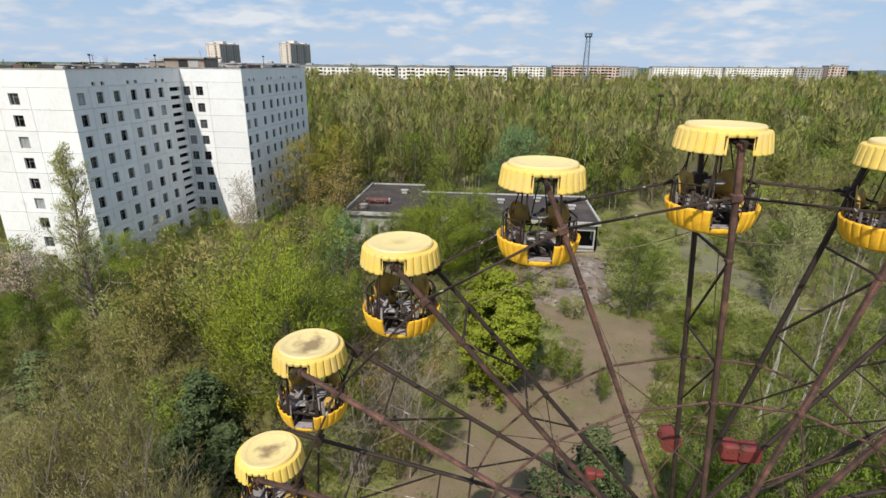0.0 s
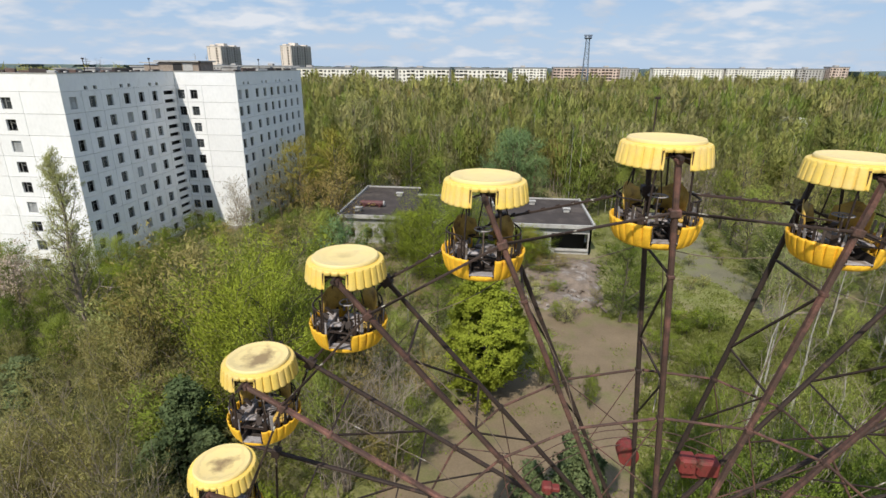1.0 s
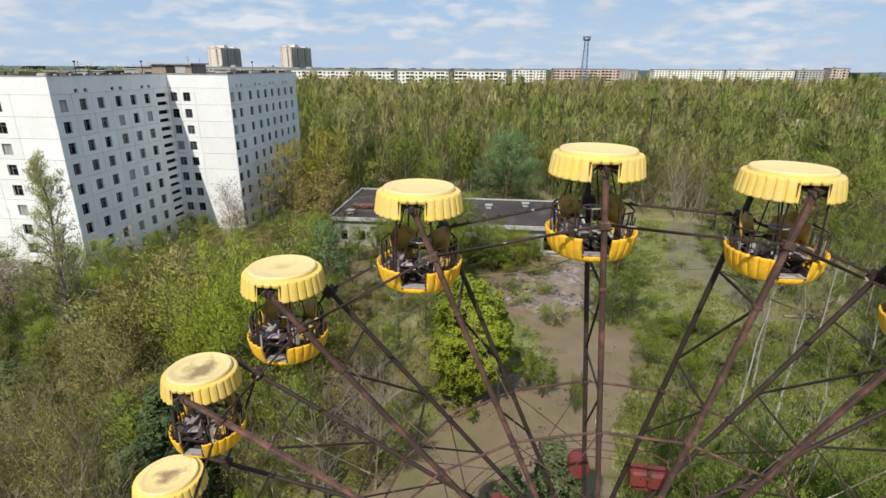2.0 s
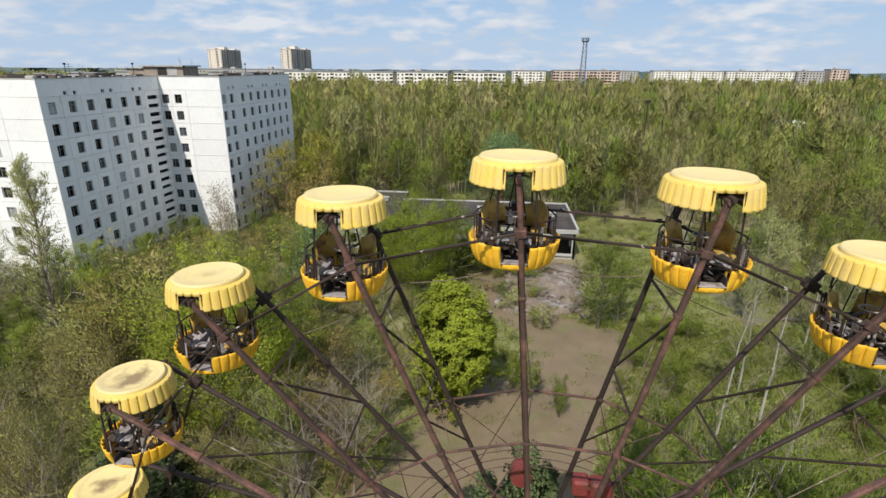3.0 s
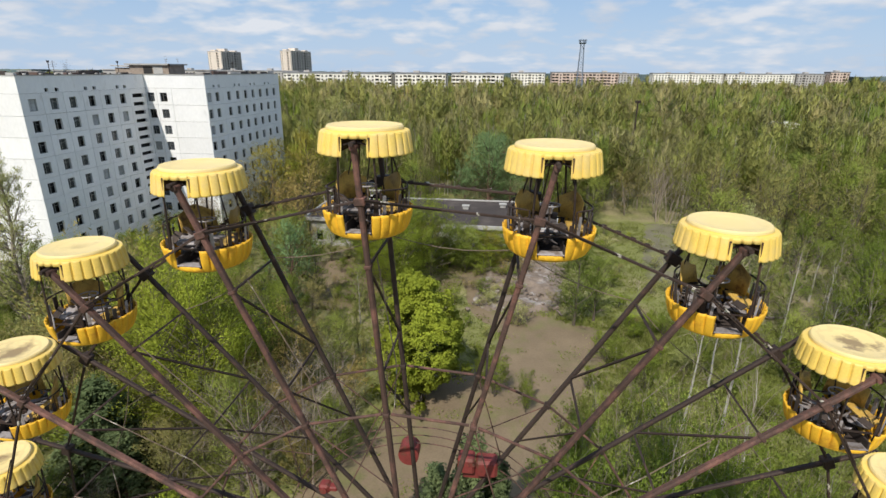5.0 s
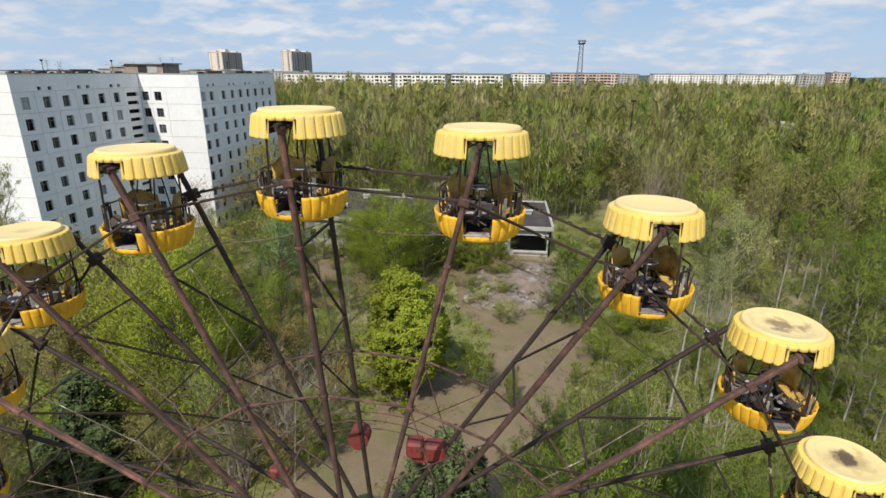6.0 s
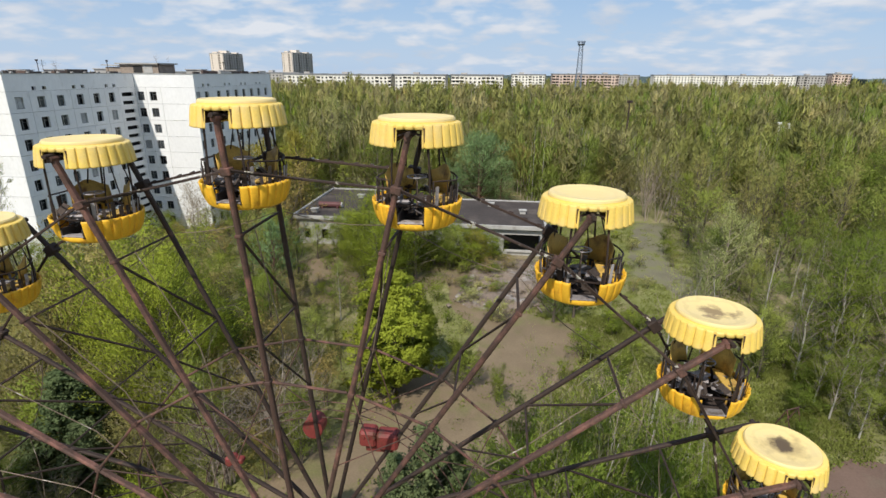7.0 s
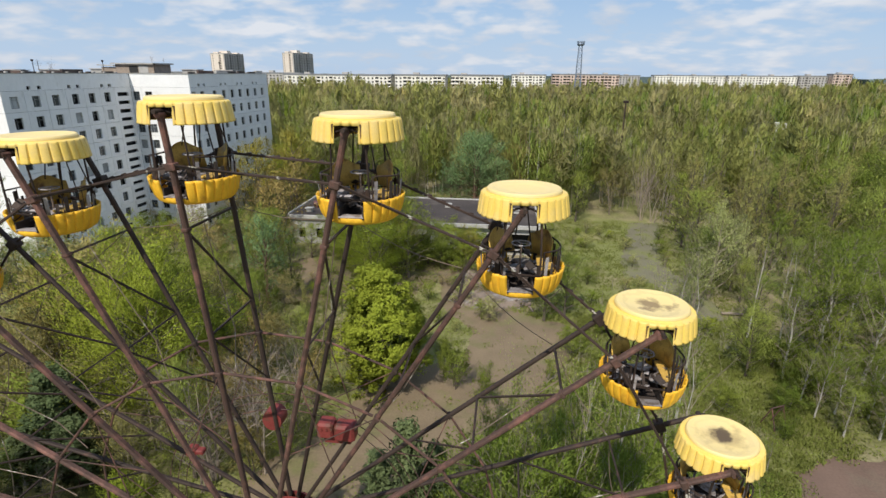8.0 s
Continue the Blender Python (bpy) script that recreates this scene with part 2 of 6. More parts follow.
ASPHALT = material("brown_dusty_asphalt", (0.180, 0.135, 0.086), 0.95, vary=0.22, scale=0.35, fine=6, bump=0.2, second=(0.14, 0.135, 0.055), mask=(0.52, 0.68), mask_scale=0.22)
GREY_PATH = material("grey_overgrown_asphalt", (0.165, 0.152, 0.10), 0.95, vary=0.3, scale=0.3, fine=5, bump=0.2, second=(0.15, 0.155, 0.06), mask=(0.48, 0.62), mask_scale=0.3)
RUBBLE = material("grey_rubble_soil", (0.185, 0.145, 0.115), 0.95, vary=0.4, scale=0.8, fine=7, bump=0.5, second=(0.29, 0.26, 0.24), mask=(0.54, 0.64), mask_scale=0.5)
YARD_DUST = material("reddish_dusty_asphalt", (0.145, 0.095, 0.072), 0.95, vary=0.2, scale=0.4, fine=6, bump=0.2, second=(0.15, 0.11, 0.08), mask=(0.55, 0.72), mask_scale=0.3)
GRASS_FIELD = material("pale_meadow_grass", (0.185, 0.195, 0.065), 0.95, vary=0.3, scale=0.2, fine=3, bump=0.3, second=(0.21, 0.175, 0.10), mask=(0.5, 0.68), mask_scale=0.10)
LEAF_MID = leaf_material("fresh_green_leaves", (0.185, 0.235, 0.04), (0.265, 0.32, 0.06))
LEAF_YELLOW = leaf_material("yellow_green_leaves", (0.285, 0.35, 0.045), (0.34, 0.41, 0.057))
LEAF_BRIGHT = leaf_material("bright_chestnut_leaves", (0.235, 0.285, 0.036), (0.305, 0.355, 0.05))
LEAF_BIRCH = leaf_material("birch_leaves", (0.33, 0.385, 0.088), (0.37, 0.43, 0.1), 0.46)
LEAF_LUSH = leaf_material("lush_birch_leaves", (0.21, 0.275, 0.045), (0.285, 0.355, 0.065))
LEAF_PALE = leaf_material("pale_silvery_leaves", (0.388, 0.392, 0.136), (0.604, 0.589, 0.232))
LEAF_SAGE = leaf_material("sage_green_leaves", (0.36, 0.39, 0.15), (0.47, 0.5, 0.2))
# olive bud colour, paled and greyed to stand in for distance haze
LEAF_OLIVE = leaf_material("olive_budding_twigs", (0.43, 0.415, 0.135), (0.47, 0.455, 0.15), 0.5)
LEAF_BROWN = leaf_material("reddish_brown_buds", (0.360, 0.285, 0.096), (0.450, 0.360, 0.124))
LEAF_GREY = leaf_material("grey_olive_buds", (0.43, 0.39, 0.17), (0.475, 0.435, 0.19), 0.5)
LEAF_GOLD = leaf_material("olive_yellow_blossom", (0.320, 0.285, 0.056), (0.430, 0.385, 0.080))
LEAF_BUD = leaf_material("olive_brown_buds", (0.34, 0.305, 0.11), (0.4, 0.36, 0.135), 0.42)
LEAF_BLUE = leaf_material("grey_blue_green_leaves", (0.25, 0.365, 0.15), (0.33, 0.45, 0.195))
LEAF_PINK = leaf_material("pinkish_blossom", (0.456, 0.371, 0.285), (0.661, 0.545, 0.427))
NEEDLE = leaf_material("blue_green_needles", (0.095, 0.125, 0.055), (0.16, 0.2, 0.09), 0.25)
GRASS_BLADE = leaf_material("grass_blades", (0.170, 0.190, 0.044), (0.280, 0.300, 0.080))

# ---- mesh helpers ----


def mesh_object(name, bm, mat, parent=None, label="", smooth=False):
    me = bpy.data.meshes.new(name)
    bm.to_mesh(me)
    bm.free()
    if smooth:
        me.shade_smooth()
        me.set_sharp_from_angle(angle=radians(24))
    for one in (mat if isinstance(mat, (list, tuple)) else [mat]):
        me.materials.append(one)
    ob = new(name, me)
    if parent:
        ob.parent = parent
    if label:
        ob["label"] = label
    return ob


def part(name, bm, mat, parent, label="", smooth=False):
    return mesh_object(name, bm, mat, parent, label, smooth)


def again(ob, parent, m=None):
    """One more part on the mesh of ob."""
    o = new(ob.name.split(".")[0], ob.data)
    o.parent = parent
    if "label" in ob:
        o["label"] = ob["label"]
    if m is not None:
        o.matrix_basis = m
    return o


def empty(name, m, label, category, group="", kind=""):
    e = new(name)
    e.matrix_basis = m
    e.empty_display_size = 0.3
    return tagged(e, label, category, group, kind)


def box(bm, x0, x1, y0, y1, z0, z1, bevel=0.0):
    r = bmesh.ops.create_cube(bm, size=1.0, matrix=Matrix.LocRotScale(((x0 + x1) / 2, (y0 + y1) / 2, (z0 + z1) / 2), None, (abs(x1 - x0), abs(y1 - y0), abs(z1 - z0))))
    if bevel:
        edges = {e for v in r["verts"] for e in v.link_edges}
        bmesh.ops.bevel(bm, geom=list(edges), offset=bevel, segments=1, affect="EDGES")


def beam(bm, a, b, w, d, up=(0, 1, 0), bevel=0.0):
    """A bar of rectangular section w x d from a to b; d runs along up."""
    a, b = Vector(a), Vector(b)
    z = (b - a).normalized()
    y = Vector(up) - z * z.dot(Vector(up))
    y = y.normalized() if y.length > 1e-4 else z.orthogonal().normalized()
    x = y.cross(z)
    m = Matrix((x, y, z)).transposed().to_4x4()
    m.translation = (a + b) / 2
    r = bmesh.ops.create_cube(bm, size=1.0, matrix=m @ Matrix.Diagonal((w, d, (b - a).length, 1)))
    if bevel:
        edges = {e for v in r["verts"] for e in v.link_edges}
        bmesh.ops.bevel(bm, geom=list(edges), offset=bevel, segments=1, affect="EDGES")


def rod(bm, a, b, r0, r1=None, sides=8, caps=True):
    a, b = Vector(a), Vector(b)
    q = (b - a).to_track_quat("Z", "Y").to_matrix().to_4x4()
    q.translation = (a + b) / 2
    bmesh.ops.create_cone(bm, cap_ends=caps, segments=sides, radius1=r0, radius2=r0 if r1 is None else r1, depth=(b - a).length, matrix=q)


def pipe(bm, pts, r, sides=6, closed=False):
    """A bent pipe through points."""
    pts = [Vector(p) for p in pts]
    rings = []
    n = len(pts)
    side = None
    for i, p in enumerate(pts):
        before, after = (pts[i - 1], pts[(i + 1) % n]) if closed else (pts[max(i - 1, 0)], pts[min(i + 1, n - 1)])
        t = (after - before).normalized()
        side = t.orthogonal().normalized() if side is None else (side - t * side.dot(t)).normalized()
        other = t.cross(side)
        rings.append([bm.verts.new(p + r * (math.cos(a) * side + math.sin(a) * other)) for a in [2 * math.pi * k / sides for k in range(sides)]])
    pairs = list(zip(rings, rings[1:])) + ([(rings[-1], rings[0])] if closed else [])
    for u, v in pairs:
        for k in range(sides):
            bm.faces.new((u[k], u[(k + 1) % sides], v[(k + 1) % sides], v[k]))
    if not closed:
        bm.faces.new(rings[0][::-1]); bm.faces.new(rings[-1])


# ---- ground ----
def sheet(name, outline, z, mat, jitter, seed, label):
    """A flat patch with an uneven outline."""
    rng = random.Random(seed)
    bm = bmesh.new()
    pts = []
    for (x0, y0), (x1, y1) in zip(outline, outline[1:] + outline[:1]):
        k = max(2, int(math.hypot(x1 - x0, y1 - y0) / 0.8))
        for i in range(k):
            f = i / k
            pts.append((x0 + (x1 - x0) * f + rng.uniform(-jitter, jitter), y0 + (y1 - y0) * f + rng.uniform(-jitter, jitter)))
    bm.faces.new([bm.verts.new((x, y, z)) for x, y in pts])
    bmesh.ops.triangulate(bm, faces=bm.faces[:])
    return tagged(mesh_object(name, bm, mat), label, "ground", kind="structure")


bm = bmesh.new()
bmesh.ops.create_grid(bm, x_segments=40, y_segments=40, size=4600)
for v in bm.verts:
    v.co.y += 600
ground = tagged(mesh_object("ground", bm, GROUND), "green and brown spring ground with grass and litter", "ground", kind="structure")

SQUARE = [(-7, 22), (-5, 31), (-1.4, 35), (-0.5, 40), (3, 45), (8, 47), (9, 54), (5, 59), (3.2, 69), (5.5, 79), (15, 79.5), (17.2, 76), (13, 61), (16, 58), (20, 57), (20.5, 51), (16.3, 44), (13.8, 38), (12.4, 30), (14, 22)]
DIRT = [(-20, 61), (-14, 58.5), (-8, 58), (0, 61), (3.5, 69), (5.5, 79), (-12, 79.5), (-20, 73)]
PATH_EAST = [(29.5, 74), (31, 84), (36, 103), (42, 104), (38.5, 90), (36.5, 78), (38.5, 66), (38.8, 52), (35.2, 52), (34.8, 62), (33, 71)]
YARD_EAST = [(31.5, 24), (32, 31), (34, 34.6), (37, 36.4), (41, 37.0), (54, 38), (54, 24)]
MEADOW = [(18.5, 61), (19, 80), (24, 96), (31, 106), (40, 106), (38, 92), (36, 76), (37, 60), (33, 46), (25, 44), (22.6, 50), (22, 57)]
sheet("pavement", SQUARE, 0.02, ASPHALT, 0.35, 3, "dusty brown cracked asphalt square with grass edges")
sheet("bare_soil", DIRT, 0.014, ASPHALT, 0.8, 8, "bare brown soil before the pavilion")
sheet("pavement_east", PATH_EAST, 0.024, GREY_PATH, 0.5, 4, "dusty asphalt path between trees")
sheet("pavement_yard", YARD_EAST, 0.02, YARD_DUST, 0.4, 5, "reddish brown dusty asphalt yard")
sheet("meadow", MEADOW, 0.012, GRASS_FIELD, 0.6, 6, "pale dry meadow grass beside the path")

# ---- the big wheel ----
HUB = Vector((6.075, 10.87, 15.34))
FRONT, REAR = 9.9 - 10.87, 11.85 - 10.87
R_TIP, R_RIM, R_TIE, R_TIE2, R_RING = 11.56, 10.5, 9.22, 6.83, 5.9
FIRST = -4.6
COUNT = 20
wheel = empty("ferris_wheel", Matrix.Translation(HUB), "large rusted brown steel ferris wheel standing on the square", "ferris wheel")


def spoke_pose(k, y=0.0):
    return pose(0, y, 0, 0, FIRST + 18 * k, 0)


def on_wheel(k, r, y):
    a = radians(FIRST + 18 * k)
    return Vector((r * math.sin(a), y, r * math.cos(a)))


# one spoke of each plane, its foot at the hub and its tip at the axle of a cabin
bm = bmesh.new()
beam(bm, (0, 0, 0.7), (0, 0, R_TIP - 0.02), 0.105, 0.15, bevel=0.03)
rod(bm, (0, -0.11, R_TIP - 0.07), (0, 0.11, R_TIP - 0.07), 0.062, sides=12)
box(bm, -0.105, 0.105, -0.10, 0.10, R_RIM - 0.08, R_RIM + 0.08, 0.02)
box(bm, -0.07, 0.07, -0.09, 0.09, R_RING - 0.05, R_RING + 0.05, 0.015)
box(bm, -0.07, 0.07, -0.09, 0.09, R_TIE - 0.04, R_TIE + 0.04, 0.015)
front_spoke = part("spoke", bm, RUST, wheel)
bm = bmesh.new()
beam(bm, (0, 0, 0.7), (0, 0, R_TIP - 0.02), 0.105, 0.13, bevel=0.03)
rod(bm, (0, -0.12, R_TIP - 0.1), (0, 0.12, R_TIP - 0.1), 0.06, sides=12)
box(bm, -0.14, 0.14, -0.12, 0.12, R_RIM - 0.12, R_RIM + 0.12, 0.02)
box(bm, -0.07, 0.07, -0.09, 0.09, R_RING - 0.05, R_RING + 0.05, 0.015)
rear_spoke = part("spoke", bm, RUST_DARK, wheel, "dark rusted rear spoke")


def between(k, r, y):
    """Ends of a bar from spoke k to the next one, in the frame of spoke k."""
    a = radians(18)
    return Vector((0.1, y, r)), Vector((r * math.sin(a) - 0.1 * math.cos(a), y, r * math.cos(a) + 0.1 * math.sin(a)))


bm = bmesh.new()
p, q = between(0, R_RIM, 0)
beam(bm, p, q, 0.05, 0.055, bevel=0.008)
beam(bm, p + Vector((0, -0.06, 0.05)), p.lerp(q, 0.45) + Vector((0, -0.045, 0.02)), 0.02, 0.02)
front_rim = part("rim_bar", bm, RIM, wheel)
bm = bmesh.new()
beam(bm, p, q, 0.055, 0.05, bevel=0.008)
for i in range(9):
    s = p.lerp(q, (i + 0.5) / 9)
    beam(bm, s + Vector((-0.05, 0.04, 0.03)), s + Vector((0.05, 0.04, 0.03)), 0.035, 0.05)
rear_rim = part("rim_bar", bm, RIM, wheel, "dark rear rim bar with lamp clips")
bm = bmesh.new()
p, q = between(0, R_RING, 0)
rod(bm, p, q, 0.032, sides=8)
ring_bar = part("ring_bar", bm, RUST, wheel)
bm = bmesh.new()
p, q = between(0, R_TIE, 0)
pipe(bm, [p.lerp(q, f) - Vector((math.sin(radians(9)), 0, math.cos(radians(9)))) * 0.14 * math.sin(math.pi * f) for f in (0, 0.2, 0.4, 0.6, 0.8, 1)], 0.011, 5)
cable_bar = part("cable", bm, RUST_PALE, wheel, "thin sagging cable")
bm = bmesh.new()
beam(bm, (0, FRONT, R_TIE), (0, REAR, R_TIE), 0.045, 0.045, up=(0, 0, 1))
tie_bar = part("cross_tie", bm, RUST_DARK, wheel)
bm = bmesh.new()
beam(bm, (0, FRONT, R_TIE - 0.03), (0, REAR, R_TIE2), 0.042, 0.042, up=(0, 0, 1))
diagonal = part("brace", bm, RUST_DARK, wheel)
bm = bmesh.new()
beam(bm, (0, FRONT, R_TIE2), (0, REAR, R_TIE2), 0.04, 0.04, up=(0, 0, 1))
low_tie = part("cross_tie", bm, RUST_DARK, wheel)
bm = bmesh.new()
beam(bm, (0, FRONT, R_TIE2 - 0.03), (0, REAR, 4.6), 0.034, 0.034, up=(0, 0, 1))
low_brace = part("brace", bm, RUST_DARK, wheel)
bm = bmesh.new()
pipe(bm, [(0.03, 0.1, R_TIE), (0.09, 0.16, R_TIE - 1.4), (0.16, 0.2, R_TIE - 2.6), (0.02, 0.1, R_TIE - 3.6)], 0.012, 5)
loose_wire = part("cable", bm, RUST_PALE, wheel, "loose hanging lamp cable")
stays = random.Random(5)
for k in range(COUNT):
    def put(ob, y):
        if k == 0:
            ob.matrix_basis = spoke_pose(0, y)
        else:
            again(ob, wheel, spoke_pose(k, y))
    put(front_spoke, FRONT); put(rear_spoke, REAR)
    put(front_rim, FRONT - 0.02); put(rear_rim, REAR)
    put(ring_bar, FRONT)
    again(ring_bar, wheel, spoke_pose(k, REAR))
    put(tie_bar, 0); put(diagonal, 0); put(low_tie, 0); put(low_brace, 0)
    put(cable_bar, REAR)
    put(loose_wire, FRONT + stays.choice((0.1, 0.5)))

# slanted stays between neighbouring spokes, inside the ring
for side in (FRONT, REAR):
    for k in range(COUNT):
        a, b = on_wheel(k, R_RING, side), on_wheel(k + (1 if k % 2 else -1), 3.9, side)
        bm = bmesh.new()
        rod(bm, a, b, 0.015, sides=6)
        part("stay", bm, RUST, wheel)

# hub with flanges, and the lamp ring round it
bm = bmesh.new()
rod(bm, (0, -1.55, 0), (0, 1.55, 0), 0.34, sides=24)
for y in (FRONT, REAR):
    rod(bm, (0, y - 0.14, 0), (0, y - 0.10, 0), 0.78, sides=28)
    rod(bm, (0, y + 0.10, 0), (0, y + 0.14, 0), 0.78, sides=28)
part("hub", bm, RED_PAINT, wheel, "worn red painted hub")
for r in (3.45, 3.7, 3.95):
    bm = bmesh.new()
    pipe(bm, [(r * math.sin(a), REAR + 0.22, r * math.cos(a)) for a in [2 * math.pi * i / 72 for i in range(72)]], 0.014, 5, closed=True)
    part("lamp_ring", bm, RUST, wheel, "thin rusty ring of rod")
# red painted boxes on the lamp ring
bm = bmesh.new()
rod(bm, (-0.26, REAR + 0.0, 3.62), (-0.26, REAR + 0.42, 3.62), 0.27, sides=20)
bmesh.ops.scale(bm, vec=(1.0, 1.0, 1.12), verts=bm.verts, space=Matrix.Translation((0, 0, -3.62)))
bmesh.ops.translate(bm, vec=(-0.12, 0, -0.42), verts=bm.verts)
part("red_drum", bm, RED_PAINT, wheel, "worn red painted drum")
bm = bmesh.new()
box(bm, 0.92, 1.36, REAR - 0.15, REAR + 0.30, 2.95, 3.42, 0.06)
box(bm, 1.38, 1.95, REAR - 0.15, REAR + 0.30, 2.88, 3.38, 0.07)
box(bm, 1.05, 1.8, REAR + 0.02, REAR + 0.2, 2.7, 3.1, 0.03)
for i in range(3):
    rod(bm, (1.05 + 0.14 * i, REAR - 0.19, 3.28), (1.05 + 0.14 * i, REAR - 0.15, 3.28), 0.04, sides=8)
bmesh.ops.translate(bm, vec=(0, 0, -0.08), verts=bm.verts)
part("red_housing", bm, RED_PAINT, wheel, "worn red painted double box")

bm = bmesh.new()
box(bm, -2.66, -2.38, REAR - 0.60, REAR - 0.30, 2.26, 2.52, 0.05)
box(bm, -2.40, -2.18, REAR - 0.56, REAR - 0.34, 2.32, 2.46, 0.03)
rod(bm, (-2.52, REAR - 0.64, 2.39), (-2.52, REAR - 0.58, 2.39), 0.09, sides=12)
part("red_housing", bm, RED_PAINT, wheel, "small worn red box")
# legs down to the square
for y, lean in ((-1.45, -2.6), (1.45, 2.6)):
    for x in (-6.2, 6.2):
        bm = bmesh.new()
        beam(bm, (0, y, 0), (x, y + lean, -HUB.z + 0.02), 0.26, 0.26, bevel=0.03)
        part("support_leg", bm, RUST, wheel)

# ---- cabins ----


def revolve(bm, profile, flutes, seg, depth_of, skip, close_top=False, close_bottom=False):
    """Turned shell: rows of (radius, z); depth_of(row) is how deep the flutes are there; skip(angle, row) leaves a gap."""
    rows = []
    n = flutes * seg
    for i, (r, z) in enumerate(profile):
        ring = []
        for j in range(n):
            a = 2 * math.pi * j / n
            f = (j % seg) / seg
            wave = abs(math.sin(math.pi * f)) ** 0.33
            rr = r - depth_of(i) * (1 - wave)
            ring.append(bm.verts.new((rr * math.cos(a), rr * math.sin(a), z)))
        rows.append(ring)
    for i in range(len(rows) - 1):
        for j in range(n):
            if skip((2 * math.pi * (j + 0.5) / n) % (2 * math.pi), i):
                continue
            bm.faces.new((rows[i][j], rows[i][(j + 1) % n], rows[i + 1][(j + 1) % n], rows[i + 1][j]))
    if close_top:
        bm.faces.new(rows[-1])
    if close_bottom:
        bm.faces.new(rows[0][::-1])
    for v in [v for v in bm.verts if not v.link_faces]:
        bm.verts.remove(v)


def solid(ob, thick):
    mod = ob.modifiers.new("thickness", "SOLIDIFY")
    mod.thickness, mod.offset = thick, -1
    return ob


def near_angle(a, centre, half):
    return abs((a - centre + math.pi) % (2 * math.pi) - math.pi) < half


FRONT_A, BACK_A = 1.5 * math.pi, 0.5 * math.pi


def stain_material(name, spread, strength, hole=0.0, soft_edge=0.19):
    """Faded yellow roof with dark rot and water marks where rain stands on the top, different on each roof."""
    m = YELLOW_ROOF.copy()
    m.name = name
    n, l = m.node_tree.nodes, m.node_tree.links
    bsdf = n["Principled BSDF"]
    co = n.new("ShaderNodeTexCoord")
    info = n.new("ShaderNodeObjectInfo")
    shift = n.new("ShaderNodeVectorMath"); shift.operation = "MULTIPLY_ADD"
    l.new(info.outputs["Random"], shift.inputs[0]); shift.inputs[1].default_value = (71, 43, 11)
    l.new(co.outputs["Object"], shift.inputs[2])
    ns = n.new("ShaderNodeTexNoise"); ns.inputs["Scale"].default_value, ns.inputs["Detail"].default_value, ns.inputs["Roughness"].default_value = 1.7, 5, 0.6
    l.new(shift.outputs[0], ns.inputs["Vector"])
    dist = n.new("ShaderNodeVectorMath"); dist.operation = "LENGTH"
    flat = n.new("ShaderNodeVectorMath"); flat.operation = "MULTIPLY"; flat.inputs[1].default_value = (1, 1, 0)
    l.new(co.outputs["Object"], flat.inputs[0]); l.new(flat.outputs[0], dist.inputs[0])
    # standing water reaches further out on some roofs
    edge = n.new("ShaderNodeMath"); edge.operation = "SUBTRACT"
    edge.inputs[0].default_value = spread; l.new(dist.outputs["Value"], edge.inputs[1])
    add = n.new("ShaderNodeMath"); add.operation = "MULTIPLY_ADD"; add.inputs[1].default_value = 0.7
    l.new(edge.outputs[0], add.inputs[0]); l.new(ns.outputs[0], add.inputs[2])
    top = n.new("ShaderNodeSeparateXYZ"); l.new(co.outputs["Object"], top.inputs[0])
    high = n.new("ShaderNodeMath"); high.operation = "GREATER_THAN"; high.inputs[1].default_value = 0.09
    l.new(top.outputs["Z"], high.inputs[0])
    ramp = n.new("ShaderNodeMapRange"); ramp.inputs[1].default_value, ramp.inputs[2].default_value = 0.47, 0.47 + soft_edge
    l.new(add.outputs[0], ramp.inputs[0])
    amount = n.new("ShaderNodeMath"); amount.operation = "MULTIPLY"
    l.new(ramp.outputs[0], amount.inputs[0]); l.new(high.outputs[0], amount.inputs[1])
    old = bsdf.inputs["Base Color"].links[0].from_socket
    mix = n.new("ShaderNodeMix"); mix.data_type = "RGBA"; mix.inputs[7].default_value = (0.17, 0.105, 0.055, 1)
    soft = n.new("ShaderNodeMath"); soft.operation = "MULTIPLY"; soft.inputs[1].default_value = strength
    l.new(amount.outputs[0], soft.inputs[0]); l.new(soft.outputs[0], mix.inputs[0])
    pale = n.new("ShaderNodeMix"); pale.data_type = "RGBA"; pale.inputs[7].default_value = (0.70, 0.57, 0.295, 1)
    fade = n.new("ShaderNodeMath"); fade.operation = "MULTIPLY"; fade.inputs[1].default_value = 0.7
    l.new(high.outputs[0], fade.inputs[0]); l.new(fade.outputs[0], pale.inputs[0]); l.new(old, pale.inputs[6])
    l.new(pale.outputs[2], mix.inputs[6])
    # grime left along the water line of the dish
    band = n.new("ShaderNodeMath"); band.operation = "MULTIPLY_ADD"; band.inputs[1].default_value = 0.8
    l.new(ns.outputs[0], band.inputs[0]); l.new(dist.outputs["Value"], band.inputs[2])
    line = n.new("ShaderNodeMath"); line.operation = "COMPARE"; line.inputs[1].default_value, line.inputs[2].default_value = 0.96, 0.05
    l.new(band.outputs[0], line.inputs[0])
    grime = n.new("ShaderNodeMath"); grime.operation = "MULTIPLY"; grime.inputs[1].default_value = strength * 0.18
    l.new(line.outputs[0], grime.inputs[0])
    held = n.new("ShaderNodeMath"); held.operation = "MULTIPLY"
    l.new(grime.outputs[0], held.inputs[0]); l.new(high.outputs[0], held.inputs[1])
    ring = n.new("ShaderNodeMix"); ring.data_type = "RGBA"; ring.inputs[7].default_value = (0.30, 0.22, 0.12, 1)
